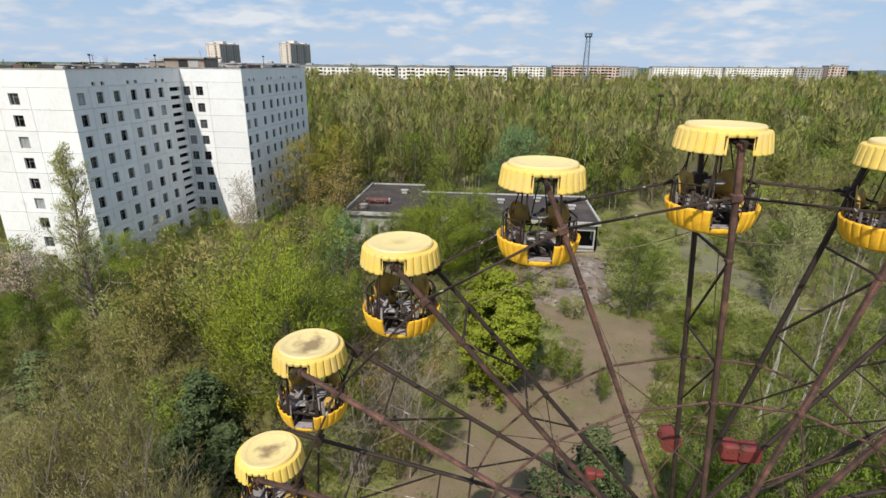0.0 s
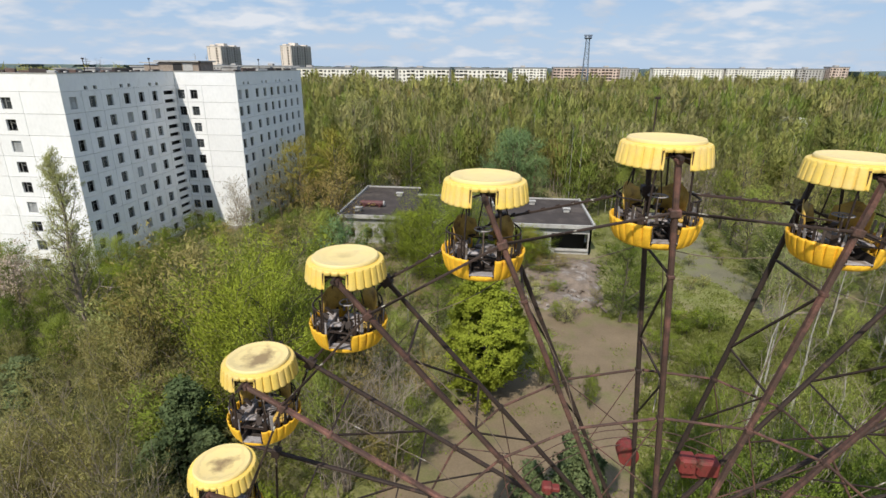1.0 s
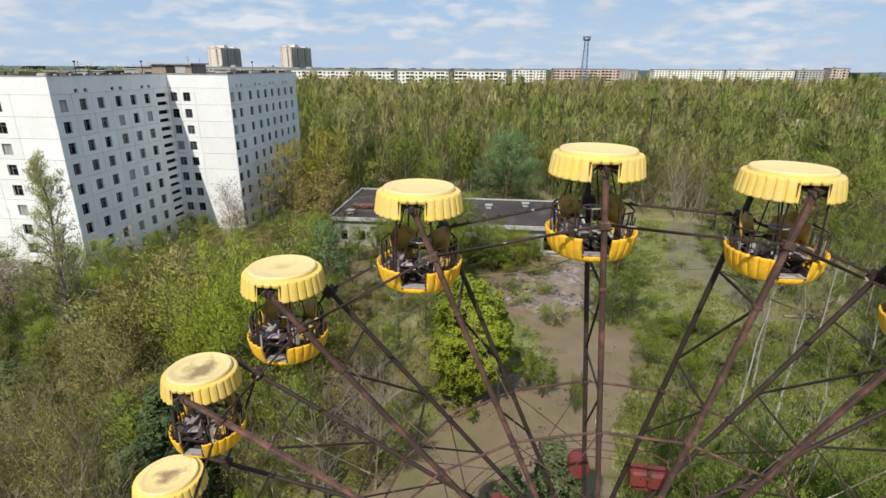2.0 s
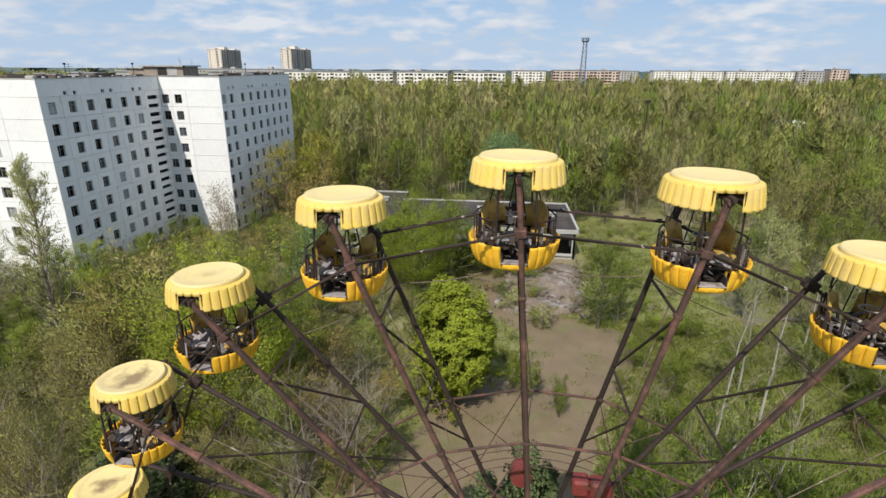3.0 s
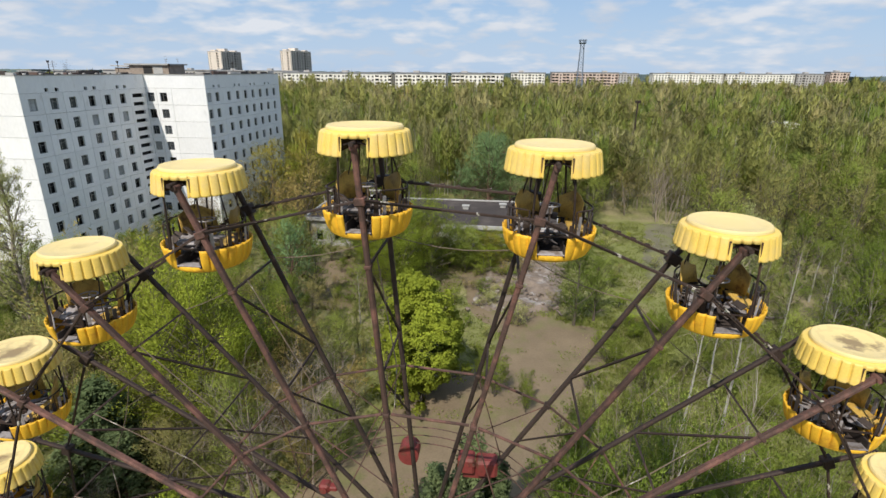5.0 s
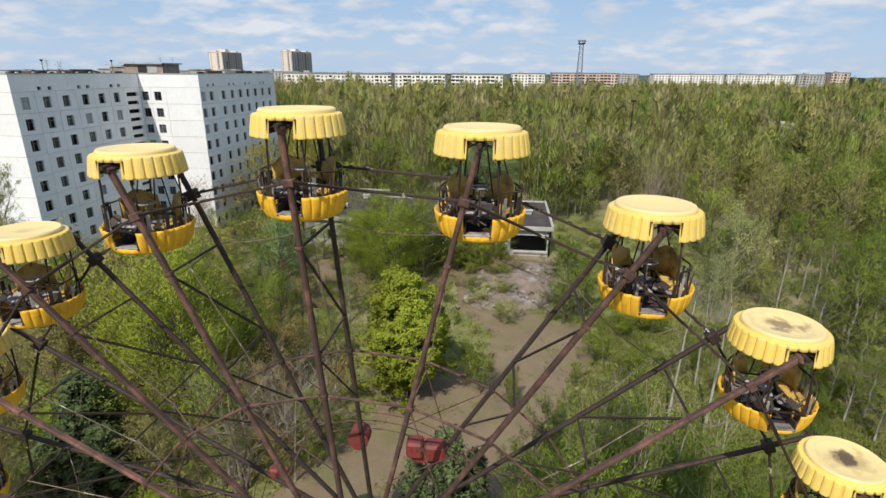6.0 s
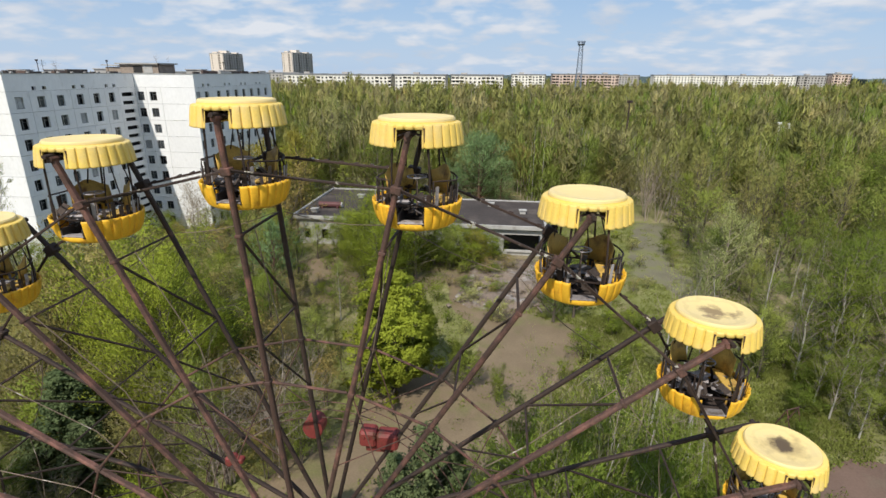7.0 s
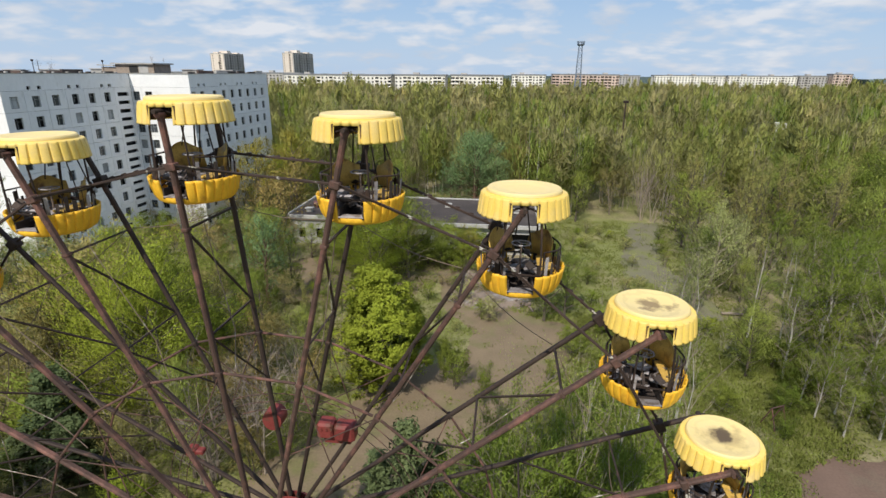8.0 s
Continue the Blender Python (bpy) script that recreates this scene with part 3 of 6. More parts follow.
    l.new(held.outputs[0], ring.inputs[0]); l.new(mix.outputs[2], ring.inputs[6])
    # rotted hollow in the middle
    hollow = n.new("ShaderNodeMath"); hollow.operation = "MULTIPLY_ADD"; hollow.inputs[1].default_value = 0.9
    l.new(ns.outputs[0], hollow.inputs[0]); l.new(dist.outputs["Value"], hollow.inputs[2])
    rot = n.new("ShaderNodeMapRange"); rot.inputs[1].default_value, rot.inputs[2].default_value = hole + 0.30, hole + 0.40
    rot.inputs[3].default_value, rot.inputs[4].default_value = 0.9, 0.0
    l.new(hollow.outputs[0], rot.inputs[0])
    dark = n.new("ShaderNodeMix"); dark.data_type = "RGBA"; dark.inputs[7].default_value = (0.07, 0.045, 0.03, 1)
    l.new(rot.outputs[0], dark.inputs[0]); l.new(ring.outputs[2], dark.inputs[6])
    l.new(dark.outputs[2], bsdf.inputs["Base Color"])
    return m


ROOF_CLEAN = stain_material("faded_yellow_roof", -0.10, 0.35)
ROOF_STREAKED = stain_material("streaked_yellow_roof", 0.30, 0.8, 0.0, 0.10)
ROOF_FAINT = stain_material("faintly_stained_yellow_roof", 0.22, 0.35, 0.0, 0.24)
ROOF_STAINED = stain_material("stained_yellow_roof", 0.42, 0.8)
ROOF_HOLED = stain_material("rotted_yellow_roof", 0.44, 0.5, 0.30)


def make_cabin(m):
    cabin = empty("gondola", m, "faded yellow open gondola with fluted roof and wrecked seats", "gondola", "gondolas of the wheel")
    # roof: flared fluted skirt, shoulder, raised cap with a dished top
    bm = bmesh.new()
    prof = [(0.932, -0.36), (0.925, -0.33), (0.902, -0.15), (0.882, -0.03), (0.866, 0.03), (0.845, 0.052), (0.765, 0.062), (0.752, 0.07), (0.742, 0.122), (0.718, 0.15), (0.675, 0.148), (0.60, 0.122), (0.30, 0.105), (0.02, 0.10)]
    deep = [0.05, 0.05, 0.048, 0.042, 0.025, 0.0] + [0.0] * 8
    half = radians(16.5)
    revolve(bm, prof, 30, 6, lambda i: deep[i], lambda a, i: i < 3 and (near_angle(a, FRONT_A, half) or near_angle(a, BACK_A, half)), close_top=True)
    roof = solid(part("roof", bm, ROOF_CLEAN, cabin, smooth=True), 0.022)
    # lining of the slot through which the spoke ends reach the axle
    bm = bmesh.new()
    for s in (-1, 1):
        box(bm, s * 0.262, s * 0.282, -0.83, 0.83, -0.27, -0.03)
    box(bm, -0.282, 0.282, -0.83, 0.83, -0.029, -0.005)
    part("slot_lining", bm, INNER_BROWN, cabin, "dark brown slot lining")
    bm = bmesh.new()
    rod(bm, (0, FRONT - 0.1, -0.10), (0, REAR + 0.1, -0.10), 0.045, sides=10)
    for y in (-0.6, 0.6):
        rod(bm, (0, y - 0.05, -0.10), (0, y + 0.05, -0.10), 0.09, sides=12)
    part("axle", bm, RUST_DARK, cabin)
    # hoops from the axle to the tub
    for y in (-0.765, 0.765):
        pts = [(-0.37, y * 0.93, -1.52), (-0.36, y * 0.97, -0.9), (-0.33, y, -0.30)]
        pts += [(-0.33 + 0.33 * (1 - math.cos(a)) * 1.0, y, -0.30 + 0.20 * math.sin(a)) for a in [math.pi * i / 8 for i in range(1, 8)]]
        pts += [(0.33, y, -0.30), (0.36, y * 0.97, -0.9), (0.37, y * 0.93, -1.52)]
        bm = bmesh.new()
        pipe(bm, pts, 0.021, 6)
        part("hoop", bm, RUST_DARK, cabin)
    # cross bars under the roof
    for y in (-0.42, 0.42):
        bm = bmesh.new()
        beam(bm, (-0.68, y, -0.075), (0.68, y, -0.075), 0.04, 0.04)
        part("roof_bar", bm, RUST_DARK, cabin)
    # tub: fluted bowl with a door gap in front and behind
    bm = bmesh.new()
    prof = [(0.60, -1.97), (0.70, -1.96), (0.775, -1.91), (0.835, -1.81), (0.88, -1.66), (0.905, -1.51), (0.912, -1.45)]
    deep = [0, 0, 0.0, 0.03, 0.042, 0.042, 0.04]
    half = radians(18)
    revolve(bm, prof, 30, 6, lambda i: deep[i], lambda a, i: i >= 3 and (near_angle(a, FRONT_A, half) or near_angle(a, BACK_A, half)), close_bottom=True)
    solid(part("tub", bm, YELLOW_BODY, cabin, smooth=True), 0.02)
    bm = bmesh.new()
    rod(bm, (0, 0, -1.86), (0, 0, -1.83), 0.66, sides=24)
    for s in (-1, 1):
        box(bm, s * 0.24 - 0.015, s * 0.24 + 0.015, -0.80, 0.80, -1.83, -1.62)
    part("floor_plate", bm, DEBRIS_DARK, cabin)
    # ribs of the lost inner lining, standing above the tub
    rng = random.Random(11)
    for i in range(30):
        a = 2 * math.pi * (i + 0.5) / 30
        if near_angle(a, FRONT_A, 0.3) or near_angle(a, BACK_A, 0.3):
            continue
        bm = bmesh.new()
        top = -1.16 + rng.uniform(-0.10, 0.08)
        out = 0.80 + rng.uniform(-0.02, 0.06)
        beam(bm, (0.80 * math.cos(a), 0.80 * math.sin(a), -1.62), (out * math.cos(a), out * math.sin(a), top), 0.05 + rng.uniform(0, 0.05), 0.012, up=(math.cos(a), math.sin(a), 0))
        part("rib", bm, rng.choice((DEBRIS_DARK, RUST_DARK, DEBRIS_DARK, DEBRIS_PALE)), cabin)
    # hand rails round both benches
    for s in (-1, 1):
        bm = bmesh.new()
        arc = [(s * 0.80 * math.cos(a), 0.80 * math.sin(a), -1.02 - 0.03 * math.cos(3 * a)) for a in [radians(d) for d in range(-58, 59, 8)]]
        pipe(bm, [(arc[0][0], arc[0][1], -1.45)] + arc + [(arc[-1][0], arc[-1][1], -1.45)], 0.019, 5)
        for j in (3, 7, 11):
            rod(bm, arc[j], (arc[j][0], arc[j][1], -1.45), 0.009, sides=5)
        part("hand_rail", bm, RUST_DARK, cabin)
        # bench: curved back and seat
        bm = bmesh.new()
        lo = [(s * 0.60 * math.cos(a), 0.60 * math.sin(a) + 0.08) for a in [radians(d) for d in range(0, 81, 8)]]
        hi = [(s * 0.66 * math.cos(a), 0.66 * math.sin(a) + 0.08) for a in [radians(d) for d in range(2, 80, 7)]][:len(lo)]
        va = [bm.verts.new((x, y, -1.42)) for x, y in lo]
        vb = [bm.verts.new((x, y, -0.92 + 0.08 * math.cos(i / (len(hi) - 1) * 2 * math.pi - math.pi))) for i, (x, y) in enumerate(hi)]
        for j in range(len(va) - 1):
            bm.faces.new((va[j], va[j + 1], vb[j + 1], vb[j]))
        solid(part("bench_back", bm, OCHRE, cabin, "ochre curved bench back", smooth=True), 0.02)
        bm = bmesh.new()
        box(bm, s * 0.34, s * 0.66, -0.42, 0.42, -1.46, -1.42, 0.01)
        box(bm, s * 0.36, s * 0.40, -0.40, 0.40, -1.83, -1.46)
        part("bench_seat", bm, OCHRE if s > 0 else DEBRIS_PALE, cabin)
    # broken boards and torn lining lying in the tub
    for i in range(38):
        a, r = rng.uniform(0, 2 * math.pi), 0.70 * math.sqrt(rng.random())
        bm = bmesh.new()
        L, W = rng.uniform(0.14, 0.42), rng.uniform(0.05, 0.17)
        box(bm, -L / 2, L / 2, -W / 2, W / 2, -0.01, 0.01)
        for v in bm.verts:
            v.co.z += 0.05 * math.sin(6 * v.co.x + i)
        bm.transform(pose(r * math.cos(a), r * math.sin(a), -1.72 + 0.35 * r * r + rng.uniform(0.0, 0.26) * (0.5 + r), rng.uniform(-35, 35), rng.uniform(-35, 35), rng.uniform(0, 360)))
        part("board", bm, rng.choice((DEBRIS_PALE, DEBRIS_DARK, DEBRIS_PALE, DEBRIS_DARK, RUST_DARK)), cabin)
    # hangers behind: two rods spread from the axle, and the sill of the door gap
    for x0, x1 in ((0.02, -0.16), (0.06, 0.24), (-0.30, -0.62), (0.30, 0.66)):
        bm = bmesh.new()
        rod(bm, (x0, 0.46, -0.10), (x1, 0.50, -1.30), 0.015, sides=6)
        part("hanger", bm, RUST_DARK, cabin)
    for s in (-1, 1):
        bm = bmesh.new()
        box(bm, -0.25, 0.25, s * 0.60, s * 0.82, -1.80, -1.77, 0.008)
        part("door_sill", bm, DEBRIS_PALE, cabin, "pale worn door sill")
        bm = bmesh.new()
        beam(bm, (-0.30, s * 0.70, -1.44), (0.30, s * 0.70, -1.47), 0.03, 0.03)
        part("door_bar", bm, RUST_DARK, cabin)
    # torn seat cushions
    for x, y, a in ((-0.30, -0.25, 12), (0.28, -0.30, -20), (0.05, 0.25, 40)):
        bm = bmesh.new()
        box(bm, -0.20, 0.20, -0.15, 0.15, -0.035, 0.035, 0.03)
        bm.transform(pose(x, y, -1.50, rng.uniform(-15, 15), rng.uniform(-15, 15), a))
        part("cushion", bm, DEBRIS_PALE, cabin, "torn pale cushion")
    # centre post with the turning wheel
    bm = bmesh.new()
    rod(bm, (0, 0, -1.83), (0, 0, -1.02), 0.022, sides=8)
    part("centre_post", bm, RUST_PALE, cabin)
    bm = bmesh.new()
    pipe(bm, [(0.19 * math.cos(a), 0.19 * math.sin(a), -1.03) for a in [2 * math.pi * i / 18 for i in range(18)]], 0.016, 6, closed=True)
    for i in range(3):
        a = 2 * math.pi * i / 3
        rod(bm, (0, 0, -1.03), (0.19 * math.cos(a), 0.19 * math.sin(a), -1.03), 0.01, sides=5)
    part("turning_wheel", bm, DEBRIS_PALE, cabin, "pale worn turning wheel")
    return cabin


def cabin_pose(k):
    p = HUB + on_wheel(k, R_TIP, -0.09)
    return pose(p.x, p.y, p.z + 0.10, 0, 0, 0)


first_cabin = make_cabin(cabin_pose(0))
for k in range(1, COUNT):
    cabin = copy_thing(first_cabin, cabin_pose(k))
    worn = {3: ROOF_STREAKED, 4: ROOF_HOLED, 5: ROOF_STAINED, 16: ROOF_STAINED, 17: ROOF_STAINED, 18: ROOF_FAINT}.get(k % COUNT, ROOF_CLEAN)
    for piece in cabin.children:
        if piece.name.startswith("roof") and not piece.name.startswith("roof_"):
            piece.material_slots[0].link = "OBJECT"
            piece.material_slots[0].material = worn

# ---- apartment house ----


def facade(bm, origin, u, height, width, holes, depth, z0=0.0):
    """One face of a wall with openings through it: u is the way along the face, holes are (u0, u1, z0, z1); reveals go depth inwards."""
    u = Vector(u)
    inward = Vector((-u.y, u.x, 0))
    o = Vector(origin)
    us = sorted({0.0, width, *[h[0] for h in holes], *[h[1] for h in holes]})
    zs = sorted({z0, height, *[h[2] for h in holes], *[h[3] for h in holes]})

    def at(a, z, d=0.0):
        p = o + u * a + inward * d
        return (p.x, p.y, z)

    cache = {}

    def vert(i, j):
        if (i, j) not in cache:
            cache[i, j] = bm.verts.new(at(us[i], zs[j]))
        return cache[i, j]
    for i in range(len(us) - 1):
        for j in range(len(zs) - 1):
            cu, cz = (us[i] + us[i + 1]) / 2, (zs[j] + zs[j + 1]) / 2
            if any(h[0] < cu < h[1] and h[2] < cz < h[3] for h in holes):
                continue
            bm.faces.new((vert(i, j), vert(i + 1, j), vert(i + 1, j + 1), vert(i, j + 1)))
    for a, b, c, d in [*holes, (0.0, width, z0, height)]:
        ring = [(a, c), (b, c), (b, d), (a, d)]
        for (p, q), (r, s) in zip(ring, ring[1:] + ring[:1]):
            bm.faces.new([bm.verts.new(x) for x in (at(p, q), at(p, q, depth), at(r, s, depth), at(r, s))])


STOREY = 2.7
ROW0 = 23.35
house = empty("apartment_house", pose(-52.1, 62.8, 0), "white nine-storey panel apartment house, abandoned and stained", "apartment house")
H0 = Vector((-52.1, 62.8, 0))
pieces = random.Random(21)


def window_bm(w, h):
    """Frame with a post and a transom, in one piece."""
    t = 0.07
    us = [-w / 2, -w / 2 + t, -w * 0.12 - t / 2, -w * 0.12 + t / 2, w / 2 - t, w / 2]
    zs = [0, t, h * 0.66, h * 0.66 + 0.05, h - t, h]
    bm = bmesh.new()
    grid = [[bm.verts.new((u, -0.06, z)) for z in zs] for u in us]
    for i in range(5):
        for j in range(5):
            if (i == 1 and 1 <= j <= 3) or (i == 3 and j in (1, 3)):
                continue
            bm.faces.new((grid[i][j], grid[i + 1][j], grid[i + 1][j + 1], grid[i][j + 1]))
    bmesh.ops.solidify(bm, geom=bm.faces[:], thickness=0.12)
    return bm


def pane_bm(w, h):
    bm = bmesh.new()
    box(bm, -w / 2 + 0.07, w / 2 - 0.07, 0.0, 0.015, 0.07, h - 0.07)
    return bm


window_meshes = {}


def add_window(origin, u, a, z, w, h, state, deep=0.22):
    """A window of the house: a frame with its pane; state: glass, board or gone."""
    key = (round(w, 2), round(h, 2))
    u = Vector(u)
    inward = Vector((-u.y, u.x, 0))
    p = Vector(origin) + u * a + inward * deep
    m = Matrix((Vector(u), inward, Vector((0, 0, 1)))).transposed().to_4x4()
    m.translation = (p.x, p.y, z)
    if key not in window_meshes:
        f = part("window", window_bm(w, h), FRAME_GREY, house)
        g = part("pane", pane_bm(w, h), PANE_DARK, f)
        b = part("pane", pane_bm(w, h), PANE_BOARD, f, "greyed board")
        window_meshes[key] = (f.data, g.data, b.data)
        bpy.data.objects.remove(g); bpy.data.objects.remove(b); bpy.data.objects.remove(f)
    f = new("window", window_meshes[key][0])
    f.parent = house
    f.matrix_basis = Matrix.Translation(-H0) @ m
    if state != "gone":
        g = new("pane", window_meshes[key][1 if state == "glass" else 2])
        g.parent = f
        if state == "board":
            g["label"] = "greyed board in the window"


def panel_wall(origin, u, bays, windows, slots=(), top=26.95):
    """A wall of storey-high panels, bay by bay, with their windows; bays are the joints along it."""
    local = Vector(origin) - H0
    for row in range(9):
        z_mid = ROW0 - STOREY * row
        za, zb = z_mid - 1.25, z_mid + 1.45
        for a, b in zip(bays, bays[1:]):
            holes, mine = [], []
            for c, w, h in windows:
                if a < c < b:
                    holes.append((c - a - w / 2, c - a + w / 2, z_mid - h / 2, z_mid + h / 2))
                    mine.append((c, w, h))
            for c, w, h in slots:
                if a < c < b:
                    for dz in (0.35, -1.0):
                        holes.append((c - a - w / 2, c - a + w / 2, z_mid + dz - h / 2, z_mid + dz + h / 2))
            bm = bmesh.new()
            gap = 0.02
            holes = [(p - gap, q - gap, r, s) for p, q, r, s in holes]
            uu = Vector(u)
            out = Vector((uu.y, -uu.x, 0)) * pieces.uniform(0.0, 0.012)
            facade(bm, local + uu * (a + gap) + out, u, zb - gap, b - a - 2 * gap, holes, 0.3, za + gap)
            part("panel", bm, WHITE_PANEL, house)
            for c, w, h in mine:
                chance = pieces.random()
                pale = 0.55 if (a > 9 and a < 17 and len(windows) < 8) else 0.05
                state = "board" if chance < pale else ("glass" if chance < 0.70 else "gone")
                add_window(origin, u, c, z_mid - h / 2, w, h, state)
    # attic storey with small vent openings, and the band under the lowest panels
    width = bays[-1]
    holes = []
    for c, w, h in windows:
        if len(windows) > 3 and pieces.random() < 0.95:
            i = [x[0] for x in windows].index(c)
            if i % 2 == 1:
                for d in (-0.85, 0.85):
                    holes.append((c + d - 0.33, c + d + 0.33, 24.92, 25.38))
    bm = bmesh.new()
    facade(bm, local + Vector(u) * 0.012, u, top, width - 0.024, holes, 0.3, ROW0 + 1.46)
    part("attic_wall", bm, WHITE_PANEL, house)
    bm = bmesh.new()
    facade(bm, local + Vector(u) * 0.012, u, ROW0 - 8 * STOREY - 1.26, width - 0.024, [], 0.3, 0.0)
    part("plinth", bm, CONCRETE, house)


W_STD = (1.28, 1.5)
# sunny end wall, shaded long wall, sunny return wall, second long wall
panel_wall((-66.1, 62.8, 0), (1, 0, 0), [0, 4.0, 8.4, 14.0], [(6.3, 1.4, 1.45)])
panel_wall((-52.1, 62.8, 0), (0, 1, 0), [0, 3.4, 6.9, 10.4, 13.9, 17.2, 20.4, 24.5], [(1.75, *W_STD), (5.2, *W_STD), (8.5, *W_STD), (12.1, *W_STD), (15.4, *W_STD), (18.7, *W_STD)], slots=[(22.4, 2.7, 0.62)])
panel_wall((-52.1, 87.3, 0), (1, 0, 0), [0, 1.9, 4.6, 10.7], [(0.85, 1.25, 1.45), (3.1, 1.25, 1.45)])
panel_wall((-41.4, 87.3, 0), (0, 1, 0), [0, 2.0, 5.6, 9.2, 12.6, 15.8, 19.0, 22.2, 25.5, 28.7, 30.2], [(0.95, *W_STD), (3.6, *W_STD), (7.7, *W_STD), (11.0, *W_STD), (14.2, *W_STD), (17.3, *W_STD), (20.6, *W_STD), (23.9, *W_STD), (27.3, *W_STD)])
# plain rear walls, near-black core painted as room shade behind the windows, roof
bm = bmesh.new()
facade(bm, (10.7, 54.7, 0), (-1, 0, 0), 26.95, 24.7, [], 0.3)
facade(bm, (-14.0, 54.7, 0), (0, -1, 0), 26.95, 54.7, [], 0.3)
part("rear_wall", bm, WHITE_PANEL, house)
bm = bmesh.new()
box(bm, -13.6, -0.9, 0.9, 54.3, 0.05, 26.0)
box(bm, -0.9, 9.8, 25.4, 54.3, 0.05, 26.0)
part("core", bm, ROOM_DARK, house, "dark solid core painted as the shade of empty rooms")
bm = bmesh.new()
box(bm, -13.7, -0.3, 0.3, 54.4, 26.75, 26.95)
box(bm, -0.3, 10.4, 24.8, 54.4, 26.75, 26.95)
part("roof_slab", bm, BITUMEN, house, "dark bitumen flat roof")
bm = bmesh.new()
for x0, x1, y0, y1 in ((-14.05, 0.06, -0.06, 0.16), (-0.14, 0.06, 0.16, 24.4), (0.06, 10.76, 24.4, 24.62), (10.54, 10.76, 24.62, 54.76), (-14.09, -13.87, 0.16, 54.7)):
    box(bm, x0, x1, y0, y1, 26.952, 27.04)
part("parapet", bm, CONCRETE, house, "thin grey concrete roof edge")
# low upstands of torn roofing behind the edge, in uneven lengths
torn = random.Random(31)
for (ax, ay), (bx, by) in (((-13.6, 0.9), (-0.6, 0.9)), ((-0.75, 1.2), (-0.75, 24.0)), ((9.9, 26.0), (9.9, 54.0)), ((-13.2, 6.0), (-2.0, 6.0))):
    length = math.hypot(bx - ax, by - ay)
    at = 0.0
    while at < length - 1.0:
        run = min(torn.uniform(1.4, 4.2), length - at)
        f0, f1 = at / length, (at + run - 0.12) / length
        p, q = (ax + (bx - ax) * f0, ay + (by - ay) * f0), (ax + (bx - ax) * f1, ay + (by - ay) * f1)
        top = torn.uniform(0.22, 0.62)
        bm = bmesh.new()
        beam(bm, (*p, 26.96 + top / 2), (*q, 26.96 + top * torn.uniform(0.75, 1.0) / 2), torn.uniform(0.3, 0.6), top, up=(0, 0, 1), bevel=0.03)
        part("upstand", bm, torn.choice((BITUMEN, BITUMEN, ROOF_RUST, CONCRETE)), house)
        at += run + torn.choice((0.0, 0.0, 0.8, 1.8))
# stair and lift house on the roof
bm = bmesh.new()
box(bm, -3.4, 3.6, 26.2, 31.0, 26.952, 28.45)
part("lift_house", bm, BRICK_BROWN, house, "brown brick lift house")
bm = bmesh.new()
box(bm, -4.0, 4.0, 25.8, 31.4, 28.45, 28.68)
part("lift_house_roof", bm, CONCRETE, house, "weathered concrete slab")
# near-black slab on the brick, its colour standing for a shaded opening
bm = bmesh.new()
box(bm, -0.9, 0.7, 26.15, 26.2, 27.1, 28.2)
part("hatch", bm, ROOM_DARK, house, "dark slab painted as the shade of an open hatch")
bm = bmesh.new()
box(bm, 0.9, 2.6, 26.12, 26.2, 27.05, 28.3, 0.02)
part("door_leaf", bm, CONCRETE, house, "pale weathered panel")
bm = bmesh.new()
box(bm, -6.4, -3.42, 26.7, 30.6, 26.952, 28.0)
part("lift_house_wing", bm, BRICK_BROWN, house, "low brick wing of the lift house")
bm = bmesh.new()
beam(bm, (-7.0, 28.6, 28.32), (-3.0, 28.6, 28.12), 4.4, 0.16, up=(0, 0, 1))
part("lift_house_roof", bm, CONCRETE, house, "tilted broken concrete slab")
for x, y, w, d, h in ((-9, 12, 2.0, 1.4, 0.55), (-5.5, 17, 2.2, 1.4, 0.6), (-10.5, 20, 1.8, 1.8, 0.6), (3.5, 38, 3.0, 2.0, 0.8), (6.0, 46, 3.6, 1.6, 0.7), (-8, 30, 5, 2, 0.8), (-4, 8, 1.2, 1.2, 0.5), (8, 34, 1.0, 1.0, 0.5)):
    bm = bmesh.new()
    box(bm, x - w / 2, x + w / 2, y - d / 2, y + d / 2, 26.952, 26.95 + h * 0.8, 0.03)
    box(bm, x - w / 2 - 0.15, x + w / 2 + 0.15, y - d / 2 - 0.15, y + d / 2 + 0.15, 26.95 + h * 0.8, 26.95 + h)
    part("vent_block", bm, CONCRETE, house)
for x, y, h in ((-5.9, 12.2, 1.7), (-1.6, 21.0, 1.8), (4.6, 24.9, 1.4), (8.0, 40, 1.9)):
    bm = bmesh.new()
    rod(bm, (x, y, 26.95), (x, y, 26.95 + h), 0.05, sides=8)
    rod(bm, (x, y, 26.95 + h), (x, y, 26.95 + h + 0.25), 0.16, 0.2, sides=10)
    part("vent_pipe", bm, RUST_DARK, house)
for i in range(9):
    bm = bmesh.new()
    box(bm, -0.35, 0.0, 1.5 + 2.5 * i, 1.85 + 2.5 * i, 27.042, 27.24, 0.05)
    part("roof_stone", bm, CONCRETE, house)
bm = bmesh.new()
rod(bm, (-7.2, 14.5, 26.95), (-7.2, 14.5, 28.9), 0.03, sides=6)
for z, w in ((28.1, 0.5), (28.4, 0.7), (28.7, 0.4)):
    rod(bm, (-7.2 - w, 14.5, z), (-7.2 + w, 14.5, z), 0.018, sides=5)
part("aerial", bm, RUST_DARK, house)

